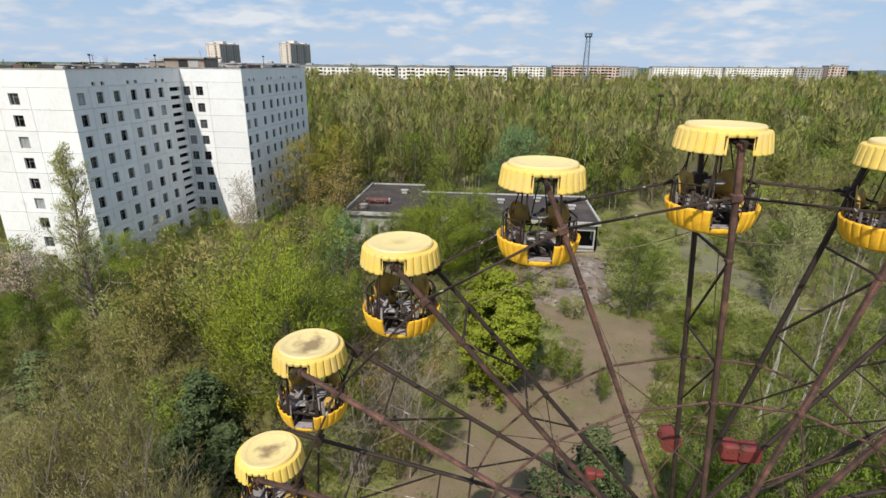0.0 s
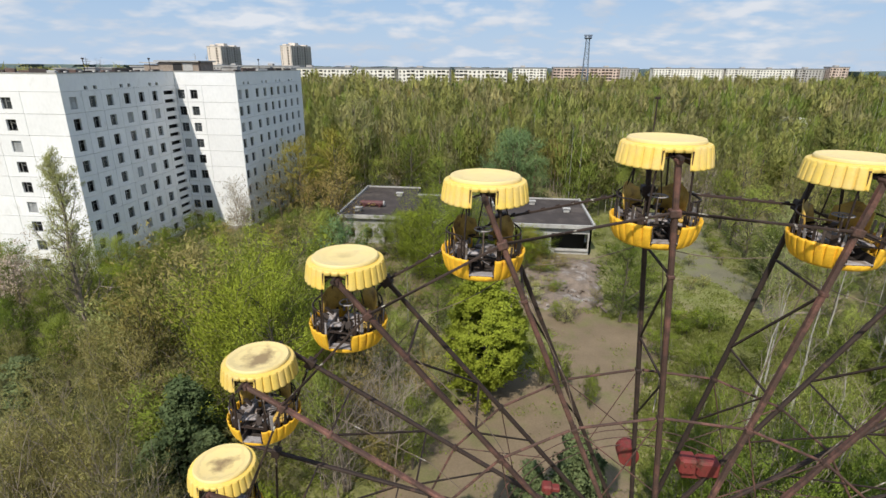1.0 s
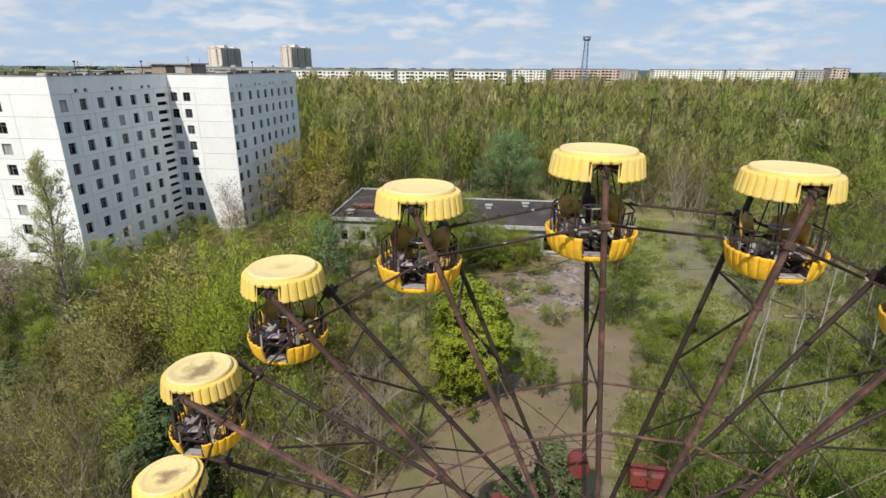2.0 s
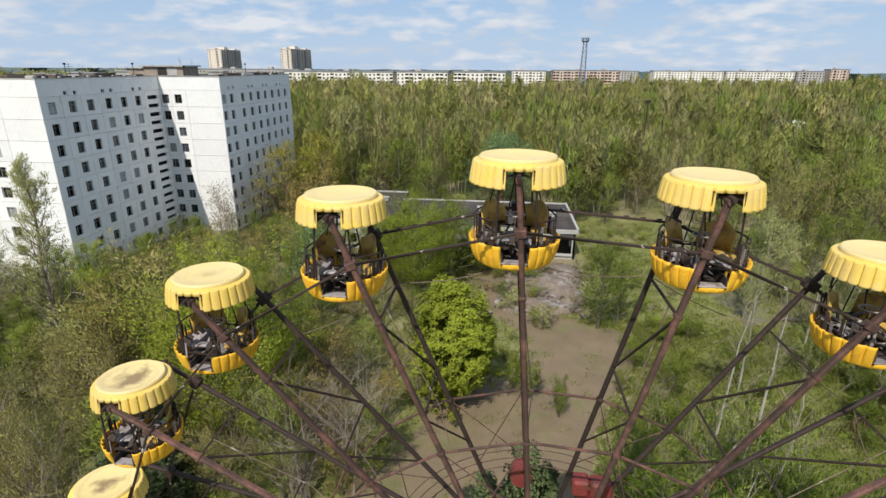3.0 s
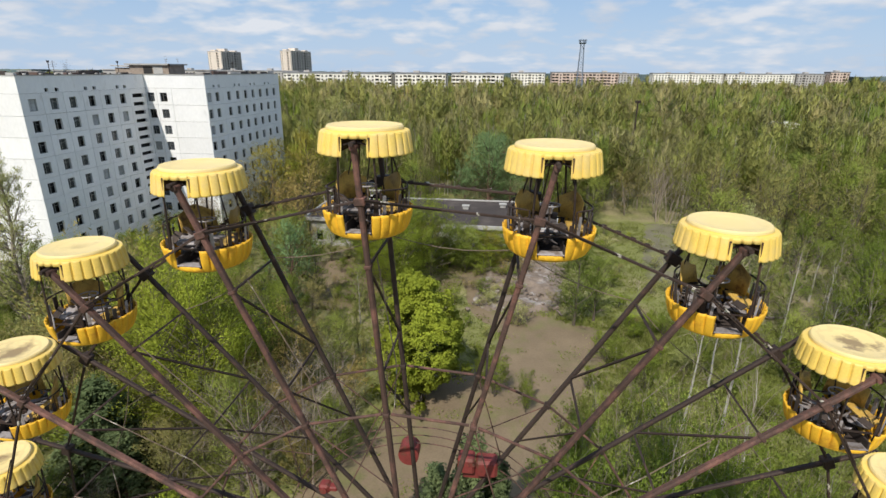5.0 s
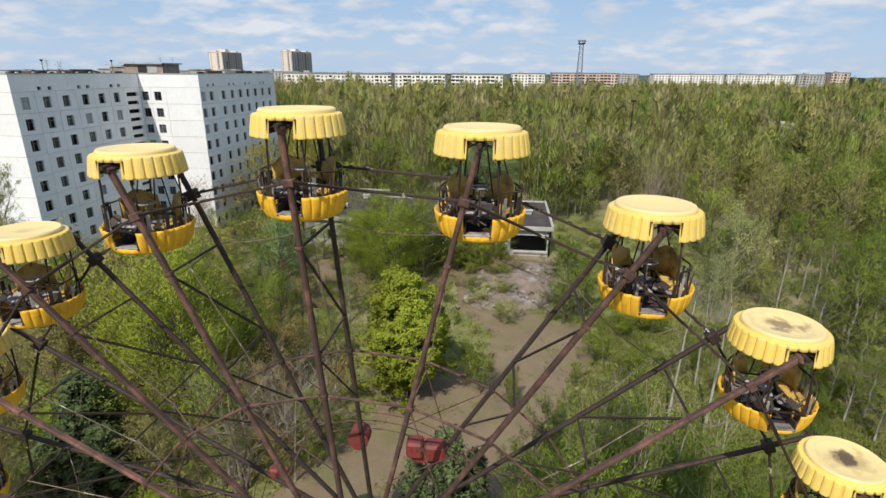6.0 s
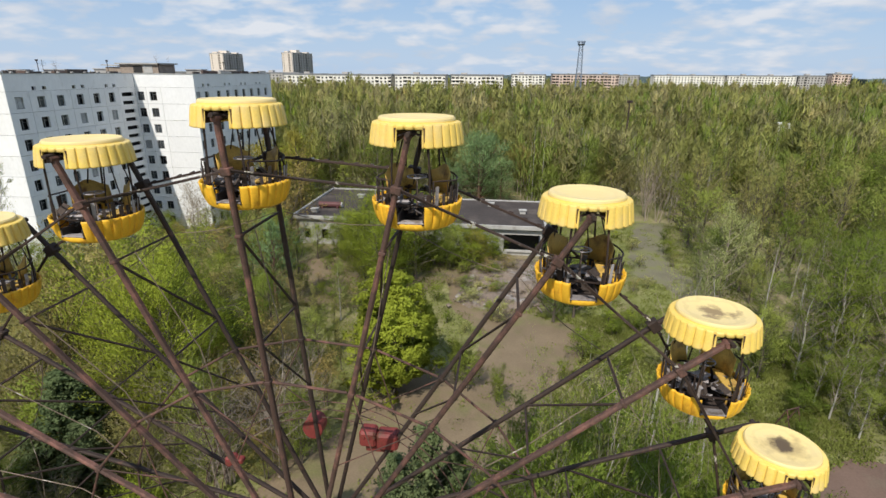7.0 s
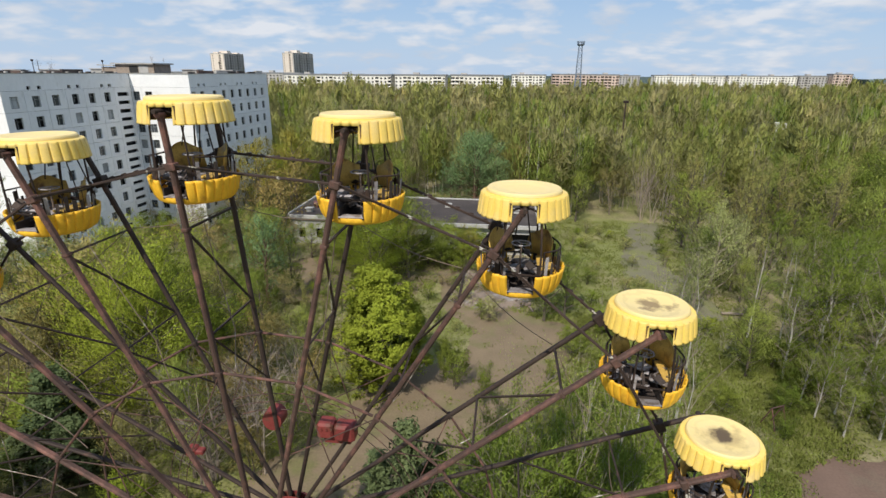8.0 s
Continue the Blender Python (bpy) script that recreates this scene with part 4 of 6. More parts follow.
# ---- low flat-roofed pavilion ----
pav = empty("pavilion", pose(0, 88, 0), "low abandoned pavilion with flat black bitumen roof", "pavilion")
bm = bmesh.new()
box(bm, -23.7, -13.0, -5.9, 15.2, 4.55, 4.85)
box(bm, -12.99, 17.3, -7.4, 9.3, 4.60, 4.90)
part("roof_slab", bm, BITUMEN, pav, "weathered black bitumen roof")
bm = bmesh.new()
for x0, x1, y0, y1, z in ((-23.95, -23.6, -6.1, 15.4, 5.15), (-23.6, -13.0, 15.1, 15.4, 5.1), (17.2, 17.55, -7.6, 9.5, 5.2), (-12.9, 17.2, 9.2, 9.5, 5.12), (-12.9, 17.2, -7.65, -7.38, 5.0), (-23.6, -13.0, -6.15, -5.88, 4.98)):
    box(bm, x0, x1, y0, y1, 4.35, z, 0.03)
part("roof_edge", bm, CONCRETE, pav, "pale concrete roof edge")
bm = bmesh.new()
front_holes = [(2.0, 5.0, 0.85, 2.75), (10.0, 13.2, 0.85, 2.75), (24.0, 29.7, 0.85, 3.4)]
facade(bm, (-13.0, -7.0, 0), (1, 0, 0), 4.4, 30.2, front_holes, 0.3)
facade(bm, (17.2, -7.0, 0), (0, 1, 0), 4.4, 16.2, [(3, 6, 1, 3), (9, 12, 1, 3)], 0.3)
facade(bm, (-23.5, -5.6, 0), (1, 0, 0), 4.4, 10.4, [(1.2, 2.3, 0.9, 2.6), (4.2, 5.3, 0.9, 2.6), (7.3, 8.6, 0.02, 2.3)], 0.3)
facade(bm, (-13.1, -5.6, 0), (0, 1, 0), 4.4, 20.7, [], 0.3)
facade(bm, (17.2, 9.2, 0), (-1, 0, 0), 4.4, 30.2, [], 0.3)
facade(bm, (-13.1, 15.0, 0), (-1, 0, 0), 4.4, 10.4, [], 0.3)
facade(bm, (-23.5, 15.0, 0), (0, -1, 0), 4.4, 20.6, [(3, 5, 1, 2.6), (9, 11, 1, 2.6)], 0.3)
part("wall", bm, CONCRETE, pav, "stained pale wall with empty window openings")
# solid core, the indoor shade painted on as near-black
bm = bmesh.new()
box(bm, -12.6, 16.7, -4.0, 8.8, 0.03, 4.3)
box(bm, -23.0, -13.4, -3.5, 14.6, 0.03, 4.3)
part("core", bm, ROOM_DARK, pav, "dark solid core painted as the shade indoors")
bm = bmesh.new()
box(bm, 11.5, 16.8, -7.25, -6.9, 0.55, 0.84, 0.02)
part("window_sill", bm, CONCRETE, pav, "pale concrete sill")
bm = bmesh.new()
rod(bm, (-21.4, 0.0, 5.45), (-17.4, 0.0, 5.45), 0.5, sides=16)
box(bm, -20.9, -20.6, -0.55, 0.55, 4.86, 5.3); box(bm, -18.2, -17.9, -0.55, 0.55, 4.86, 5.3)
part("tank", bm, TANK_RED, pav, "maroon cylindrical tank on the roof")
bm = bmesh.new()
rod(bm, (-17.4, 0.0, 5.45), (-17.2, 0.0, 5.45), 0.52, 0.4, sides=16)
part("tank_lid", bm, CONCRETE, pav, "pale tank end")
for x, y in ((14.0, 0.5), (8.5, 5.0), (2.0, 3.0), (-16, 8), (-21, -3.5)):
    bm = bmesh.new()
    box(bm, x - 0.5, x + 0.5, y - 0.4, y + 0.4, 4.91, 5.5, 0.04)
    box(bm, x - 0.65, x + 0.65, y - 0.55, y + 0.55, 5.5, 5.62)
    part("vent_block", bm, CONCRETE, pav)

# rubble slope before the pavilion: a low uneven mound with broken slabs on it
bm = bmesh.new()
bmesh.ops.create_grid(bm, x_segments=56, y_segments=64, size=0.5)
for v in bm.verts:
    fx, fy = v.co.x + 0.5, v.co.y + 0.5
    x, y = 3.6 + 13.0 * fx + 2.0 * fy, 58.5 + 20.0 * fy
    edge = min(1.0, 5 * min(fx, 1 - fx)) * min(1.0, 6 * min(fy, 1.05 - fy))
    n1, n2 = noise.noise(Vector((x * 0.25, y * 0.25, 2.0))), noise.noise(Vector((x * 1.1, y * 1.1, 7.0)))
    v.co = (x, y, -0.25 + max(0.0, edge) * (0.55 + 0.75 * n1 + 0.30 * n2 + 0.4 * fy))
tagged(mesh_object("rubble_mound", bm, RUBBLE, smooth=True), "grey-brown mound of rubble and soil before the pavilion", "rubble", kind="stuff")
slab_rng = random.Random(17)
bm = bmesh.new()
for i in range(80):
    fx, fy = slab_rng.random(), slab_rng.random()
    L, W, T = slab_rng.uniform(0.2, 1.0), slab_rng.uniform(0.15, 0.6), slab_rng.uniform(0.08, 0.22)
    m = pose(4.4 + 11.5 * fx + 2.0 * fy, 59.5 + 18.0 * fy, 0.42 + 0.3 * fy, slab_rng.uniform(-24, 24), slab_rng.uniform(-24, 24), slab_rng.uniform(0, 180))
    bmesh.ops.create_cube(bm, size=1.0, matrix=m @ Matrix.Diagonal((L, W, T, 1)))
tagged(mesh_object("broken_slabs", bm, RUBBLE), "broken pale concrete pieces on the rubble", "rubble", kind="stuff")

# ---- far blocks and towers ----


def block(name, x0, x1, y, depth, height, storeys, bay, mat, label, turn=0.0, balcony=()):
    """A far slab block with real window openings on the side that faces the square."""
    w = x1 - x0
    b = empty(name, pose(x0, y, 0, 0, 0, turn), label, "apartment block", "far apartment blocks")
    st = (height - 1.6) / storeys
    holes = []
    n = int(w / bay)
    for i in range(n):
        for s in range(storeys):
            if (i, s) and i % 7 in balcony:
                holes.append((i * bay + 0.3, i * bay + bay - 0.3, 0.8 + s * st + 1.1, 0.8 + s * st + st - 0.15))
            else:
                holes.append((i * bay + bay * 0.28, i * bay + bay * 0.72, 0.8 + s * st + 0.85, 0.8 + s * st + st - 0.45))
    bm = bmesh.new()
    facade(bm, (0, 0, 0), (1, 0, 0), height, n * bay, holes, 0.5)
    facade(bm, (n * bay, 0, 0), (0, 1, 0), height, depth, [(depth * 0.45, depth * 0.55, 1 + s * st, 2.4 + s * st) for s in range(storeys)], 0.5)
    facade(bm, (n * bay, depth, 0), (-1, 0, 0), height, n * bay, [], 0.5)
    facade(bm, (0, depth, 0), (0, -1, 0), height, depth, [(depth * 0.3, depth * 0.42, 1 + s * st, 2.4 + s * st) for s in range(storeys)] + [(depth * 0.62, depth * 0.74, 1 + s * st, 2.4 + s * st) for s in range(storeys)], 0.5)
    part("wall", bm, mat, b)
    # near-black core, room shade put into its colour
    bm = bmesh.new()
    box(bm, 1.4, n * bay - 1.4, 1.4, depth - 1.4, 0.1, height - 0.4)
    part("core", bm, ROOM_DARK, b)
    bm = bmesh.new()
    box(bm, -0.3, n * bay + 0.3, -0.3, depth + 0.3, height, height + 1.1)
    part("roof", bm, ROOF_FAR, b)
    rng = random.Random(int(abs(x0)))
    for i in range(max(1, n // 9)):
        bm = bmesh.new()
        x = (i + rng.uniform(0.2, 0.8)) * 9 * bay
        if x < n * bay - 5:
            box(bm, x, x + 4.5, depth * 0.3, depth * 0.7, height + 1.102, height + rng.uniform(1.9, 3.0))
            part("lift_house", bm, GREY_FAR, b)
    for s in range(storeys):
        for i in range(n):
            if i % 7 in balcony:
                bm = bmesh.new()
                box(bm, i * bay + 0.2, i * bay + bay - 0.2, -1.0, -0.02, 0.8 + s * st + 0.1, 0.8 + s * st + 0.85)
                part("balcony", bm, mat, b)
    return b


block("apartment_block", -163, -76, 416, 12, 24.6, 9, 3.3, PALE_FAR, "pale distant nine-storey panel block above the woods", balcony=(1, 4))
block("apartment_block", -75, -34, 415, 12, 24.9, 9, 3.3, PALE_FAR, "pale distant panel block with dark balcony rows", balcony=(2, 3, 5))
block("apartment_block", -32, 8, 417, 12, 25.1, 9, 3.3, PALE_FAR, "pale distant panel block with dark balcony rows", balcony=(0, 1, 2))
block("apartment_block", 14, 50, 560, 12, 25.3, 9, 3.4, PALE_FAR, "pale distant panel block half hidden by woods", balcony=(1, 5))
block("apartment_block", 54, 121, 560, 13, 26.0, 9, 3.6, PINK_FAR, "pinkish distant block with rows of loggias", balcony=(0, 1, 3, 4, 6))
block("apartment_block", 181, 262, 680, 13, 25.6, 9, 3.5, PALE_FAR, "long pale distant panel block above the woods", balcony=(5,))
block("apartment_block", 264, 341, 682, 13, 25.8, 9, 3.5, PALE_FAR, "long pale distant panel block above the woods", balcony=(3,))
block("apartment_block", 343, 377, 684, 13, 26.3, 9, 3.5, GREY_FAR, "greyish distant block at the edge of town", balcony=(2,))
block("apartment_block", 379, 402, 684, 13, 28.6, 9, 3.5, PINK_FAR, "reddish distant block at the edge of town", balcony=(1, 4))
block("apartment_block", 128, 170, 700, 13, 25.0, 9, 3.5, GREY_FAR, "grey distant block half hidden by woods")
block("apartment_block", -330, -190, 520, 13, 25.0, 9, 3.5, GREY_FAR, "grey distant panel block behind the white house")


def tower(x, y, south, east, height, turn):
    """A slender sixteen-storey tower: narrow side with a loggia column painted as sunlit, broad side with ribbed window
    strips painted as shaded.
    """
    t = empty("tower_block", pose(x, y, 0, 0, 0, turn), "distant sixteen-storey tower block, one side painted sunny", "apartment tower", "far towers")
    st = (height - 2.0) / 16
    holes = []
    for i in range(16):
        z = 1.0 + i * st
        holes.append((south * 0.60, south * 0.76, z + 0.9, z + st - 0.2))
        holes.append((south * 0.12, south * 0.20, z + 1.0, z + st - 0.5))
    bm = bmesh.new()
    facade(bm, (0, 0, 0), (1, 0, 0), height, south, holes, 1.1)
    part("wall", bm, TOWER_PALE, t, "end wall with sunlight painted in as beige")
    bays = 8
    holes = []
    for c in range(bays):
        for i in range(16):
            z = 1.0 + i * st
            w = east / bays
            if c in (2, 5):
                holes.append((c * w + 0.15, c * w + w - 0.15, z + 1.0, z + st - 0.15))
            else:
                holes.append((c * w + w * 0.27, c * w + w * 0.73, z + 0.85, z + st - 0.5))
    # walls and ribs in darker grey, the shade of this side put into colour
    bm = bmesh.new()
    facade(bm, (south, 0, 0), (0, 1, 0), height, east, holes, 0.9)
    facade(bm, (south, east, 0), (-1, 0, 0), height, south, [], 0.5)
    facade(bm, (0, east, 0), (0, -1, 0), height, east, [], 0.5)
    part("wall", bm, GREY_FAR, t, "window wall with shade painted in as grey")
    for c in range(bays + 1):
        bm = bmesh.new()
        box(bm, south + 0.02, south + 0.5, max(0.0, c * east / bays - 0.35), min(east, c * east / bays + 0.35), 0.5, height - 0.4)
        part("rib", bm, GREY_FAR, t)
    # solid core coloured near-black for the shade behind the openings
    bm = bmesh.new()
    box(bm, 1.5, south - 1.5, 1.5, east - 1.5, 0.1, height - 0.3)
    part("core", bm, ROOM_DARK, t)
    bm = bmesh.new()
    box(bm, -0.3, south + 0.3, -0.3, east + 0.3, height, height + 0.5)
    part("roof", bm, GREY_FAR, t)
    for a0, a1, b0, b1, h in ((0.15, 0.5, 0.05, 0.2, 1.6), (0.3, 0.9, 0.25, 0.42, 2.9), (0.2, 0.6, 0.55, 0.7, 1.2), (0.4, 0.85, 0.82, 0.94, 1.4)):
        bm = bmesh.new()
        box(bm, south * a0, south * a1, east * b0, east * b1, height + 0.502, height + 0.5 + h)
        part("lift_house", bm, TOWER_PALE, t)
    return t


tower(-326, 603, 19, 32, 45.2, -13)
tower(-240.5, 602, 14, 39, 46.2, -13)

# floodlight mast: four legs, lattice, lamp head
mast = empty("floodlight_mast", pose(53.7, 349, 0), "tall grey-blue lattice floodlight mast with a lamp crown", "mast")
corners = [(-1, -1), (1, -1), (1, 1), (-1, 1)]
width_at = lambda z: 2.3 - 1.35 * z / 44
for cx, cy in corners:
    bm = bmesh.new()
    beam(bm, (cx * width_at(0), cy * width_at(0), 0), (cx * width_at(43.5), cy * width_at(43.5), 43.5), 0.34, 0.34)
    part("leg", bm, STEEL_BLUE, mast)
levels = [i * 43.5 / 15 for i in range(16)]
for za, zb in zip(levels, levels[1:]):
    bm = bmesh.new()
    for (ax, ay), (bx, by) in zip(corners, corners[1:] + corners[:1]):
        beam(bm, (ax * width_at(za), ay * width_at(za), za), (bx * width_at(zb), by * width_at(zb), zb), 0.16, 0.16)
        beam(bm, (ax * width_at(zb), ay * width_at(zb), zb), (bx * width_at(zb), by * width_at(zb), zb), 0.16, 0.16)
    part("lattice", bm, STEEL_BLUE, mast)
bm = bmesh.new()
rod(bm, (0, 0, 43.4), (0, 0, 44.2), 1.7, 2.3, sides=10)
rod(bm, (0, 0, 44.2), (0, 0, 45.2), 2.3, 2.0, sides=10)
part("platform", bm, STEEL_BLUE, mast)
for i in range(8):
    a = 2 * math.pi * i / 8
    bm = bmesh.new()
    box(bm, 2.0 * math.cos(a) - 0.4, 2.0 * math.cos(a) + 0.4, 2.0 * math.sin(a) - 0.4, 2.0 * math.sin(a) + 0.4, 45.1, 46.0, 0.08)
    part("floodlight", bm, STEEL_BLUE, mast)

# lamp pole in the woods
pole = empty("lamp_pole", pose(40.0, 137, 0), "dark tall lamp pole with a wide head among trees", "lamp pole")
bm = bmesh.new()
rod(bm, (0, 0, 0), (0, 0, 21.0), 0.28, 0.16, sides=10)
part("pole", bm, RUST_DARK, pole)
bm = bmesh.new()
box(bm, -0.6, 0.6, -0.3, 0.3, 20.9, 21.1, 0.03)
for x in (-0.42, 0.0, 0.42):
    box(bm, x - 0.18, x + 0.18, -0.35, 0.25, 21.1, 21.5, 0.04)
part("lamp_head", bm, RUST_DARK, pole)

# ---- trees ----


class Soup:
    """Loose triangles and quads gathered into one mesh."""

    def __init__(self):
        self.v, self.f, self.n, self.slot = [], [], 0, []

    def tube(self, pts, radii, sides=5, slot=0, root=None):
        """Tapered limb through points."""
        base = self.n
        side = None
        for i, p in enumerate(pts):
            t = pts[min(i + 1, len(pts) - 1)] - pts[max(i - 1, 0)]
            t = t / (np.linalg.norm(t) + 1e-9)
            if side is None:
                side = np.cross(t, (0.3, 1, 0.2)); side /= np.linalg.norm(side) + 1e-9
            side = side - t * side.dot(t); side /= np.linalg.norm(side) + 1e-9
            other = np.cross(t, side)
            for k in range(sides):
                a = 2 * math.pi * k / sides
                self.v.append(p + radii[i] * (math.cos(a) * side + math.sin(a) * other))
        for i in range(len(pts) - 1):
            for k in range(sides):
                a, b = base + i * sides + k, base + i * sides + (k + 1) % sides
                self.f.append((a, b, b + sides, a + sides))
                self.slot.append(slot)
        if root is not None:
            self.f.append((root, base, base + 1))
            self.slot.append(slot)
        self.n += len(pts) * sides
        return base

    def mesh(self, name, mats):
        me = bpy.data.meshes.new(name)
        me.from_pydata([tuple(x) for x in self.v], [], self.f)
        for mat in mats:
            me.materials.append(mat)
        me.polygons.foreach_set("material_index", self.slot)
        return me


def leaf_arrays(rng, centres, radii, per, size, flat=0.9, tri=False, droop=0.0, upright=False, ways=None):
    """Leaves scattered round clump centres, turned roughly outwards from each clump, or as sprays along the ways of growth."""
    c = np.repeat(centres, per, axis=0)
    r = np.repeat(radii, per)[:, None]
    d = rng.normal(size=c.shape)
    d /= np.linalg.norm(d, axis=1)[:, None]
    off = d * r * rng.random((len(c), 1)) ** 0.45
    off[:, 2] *= flat
    off[:, 2] -= droop * np.abs(rng.normal(size=len(c))) * r[:, 0]
    p = c + off
    if ways is not None:
        w = np.repeat(ways, per, axis=0)
        p = p + w * r * (1.5 * rng.random((len(c), 1)) - 0.45)
    nrm = d * 0.7 + rng.normal(size=c.shape) * 0.55 + np.array((0, 0, 0.35))
    nrm /= np.linalg.norm(nrm, axis=1)[:, None]
    t = np.cross(nrm, rng.normal(size=c.shape)); t /= np.linalg.norm(t, axis=1)[:, None]
    if upright:
        t = np.array((0, 0, 1.0)) + rng.normal(size=c.shape) * 0.22
        t /= np.linalg.norm(t, axis=1)[:, None]
        nrm = np.cross(np.cross(t, nrm), t); nrm /= np.linalg.norm(nrm, axis=1)[:, None]
        t = t + nrm * -0.35
    if ways is not None:
        t = w + rng.normal(size=c.shape) * 0.42
        t /= np.linalg.norm(t, axis=1)[:, None]
    b = np.cross(nrm, t)
    s = size * (0.6 + 0.8 * rng.random((len(c), 1)))
    if ways is not None:
        v = np.stack([p + t * s * 1.55, p - t * s * 0.85 + b * s * 0.42, p - t * s * 0.85 - b * s * 0.42], axis=1)
    elif upright:
        v = np.stack([p + t * s * 1.9, p - t * s * 1.1 + b * s * 0.42, p - t * s * 1.1 - b * s * 0.42], axis=1)
    elif tri:
        v = np.stack([p + t * s, p - t * s * 0.6 + b * s * 0.7, p - t * s * 0.6 - b * s * 0.7], axis=1)
    else:
        v = np.stack([p + t * s, p + b * s * 0.55 + nrm * s * 0.12, p - t * s * 0.8, p - b * s * 0.55 + nrm * s * 0.12], axis=1)
    return v, d


def unit_rows(a):
    return a / (np.linalg.norm(a, axis=1)[:, None] + 1e-9)


def leaf_mesh(name, v, mat, grown):
    """Leaves as one mesh; grown is the way out of the crown at each leaf."""
    n, k = v.shape[0], v.shape[1]
    me = bpy.data.meshes.new(name)
    me.vertices.add(n * k)
    me.vertices.foreach_set("co", v.reshape(-1).astype(np.float32))
    me.loops.add(n * k)
    me.loops.foreach_set("vertex_index", np.arange(n * k, dtype=np.int32))
    me.polygons.add(n)
    me.polygons.foreach_set("loop_start", np.arange(n, dtype=np.int32) * k)
    me.update(calc_edges=True)
    out = me.attributes.new("grown", "FLOAT_VECTOR", "POINT")
    out.data.foreach_set("vector", np.repeat(grown, k, axis=0).reshape(-1).astype(np.float32))
    me.materials.append(mat)
    return me


# form: height, crown radius, crown foot as share of height, limbs, rise of limbs (0 level, 1 upright), clump radius, leaves a clump, leaf size, twigs a limb
FORMS = {
    "round": (14, 4.2, 0.08, 26, 0.45, 1.1, 75, 0.12, 2),
    "willow": (16, 6.4, 0.04, 48, 0.55, 1.25, 150, 0.092, 2),
    "chestnut": (12, 3.6, 0.04, 50, 0.25, 0.58, 90, 0.105, 3),
    "birch": (16, 2.8, 0.14, 30, 0.62, 0.80, 40, 0.115, 3),
    "poplar": (18, 1.5, 0.12, 40, 0.90, 0.50, 34, 0.12, 2),
    "cone": (18, 2.7, 0.05, 64, 0.62, 0.40, 46, 0.070, 4),
    "shrub": (6, 2.6, 0.03, 18, 0.6, 0.75, 58, 0.105, 2),
    "olive": (9, 3.0, 0.06, 28, 0.7, 0.75, 34, 0.10, 3),
    "slender": (16, 2.5, 0.25, 30, 0.78, 0.66, 80, 0.085, 4),
    "feather": (14, 3.0, 0.2, 34, 0.75, 0.7, 55, 0.07, 5),
    "bare": (9, 3.0, 0.15, 26, 0.65, 0.4, 0, 0.1, 9),
    "sapling": (14, 1.9, 0.30, 18, 0.75, 0.6, 16, 0.05, 5),
    "pine": (12, 2.9, 0.06, 50, 0.12, 0.6, 40, 0.15, 2),
}


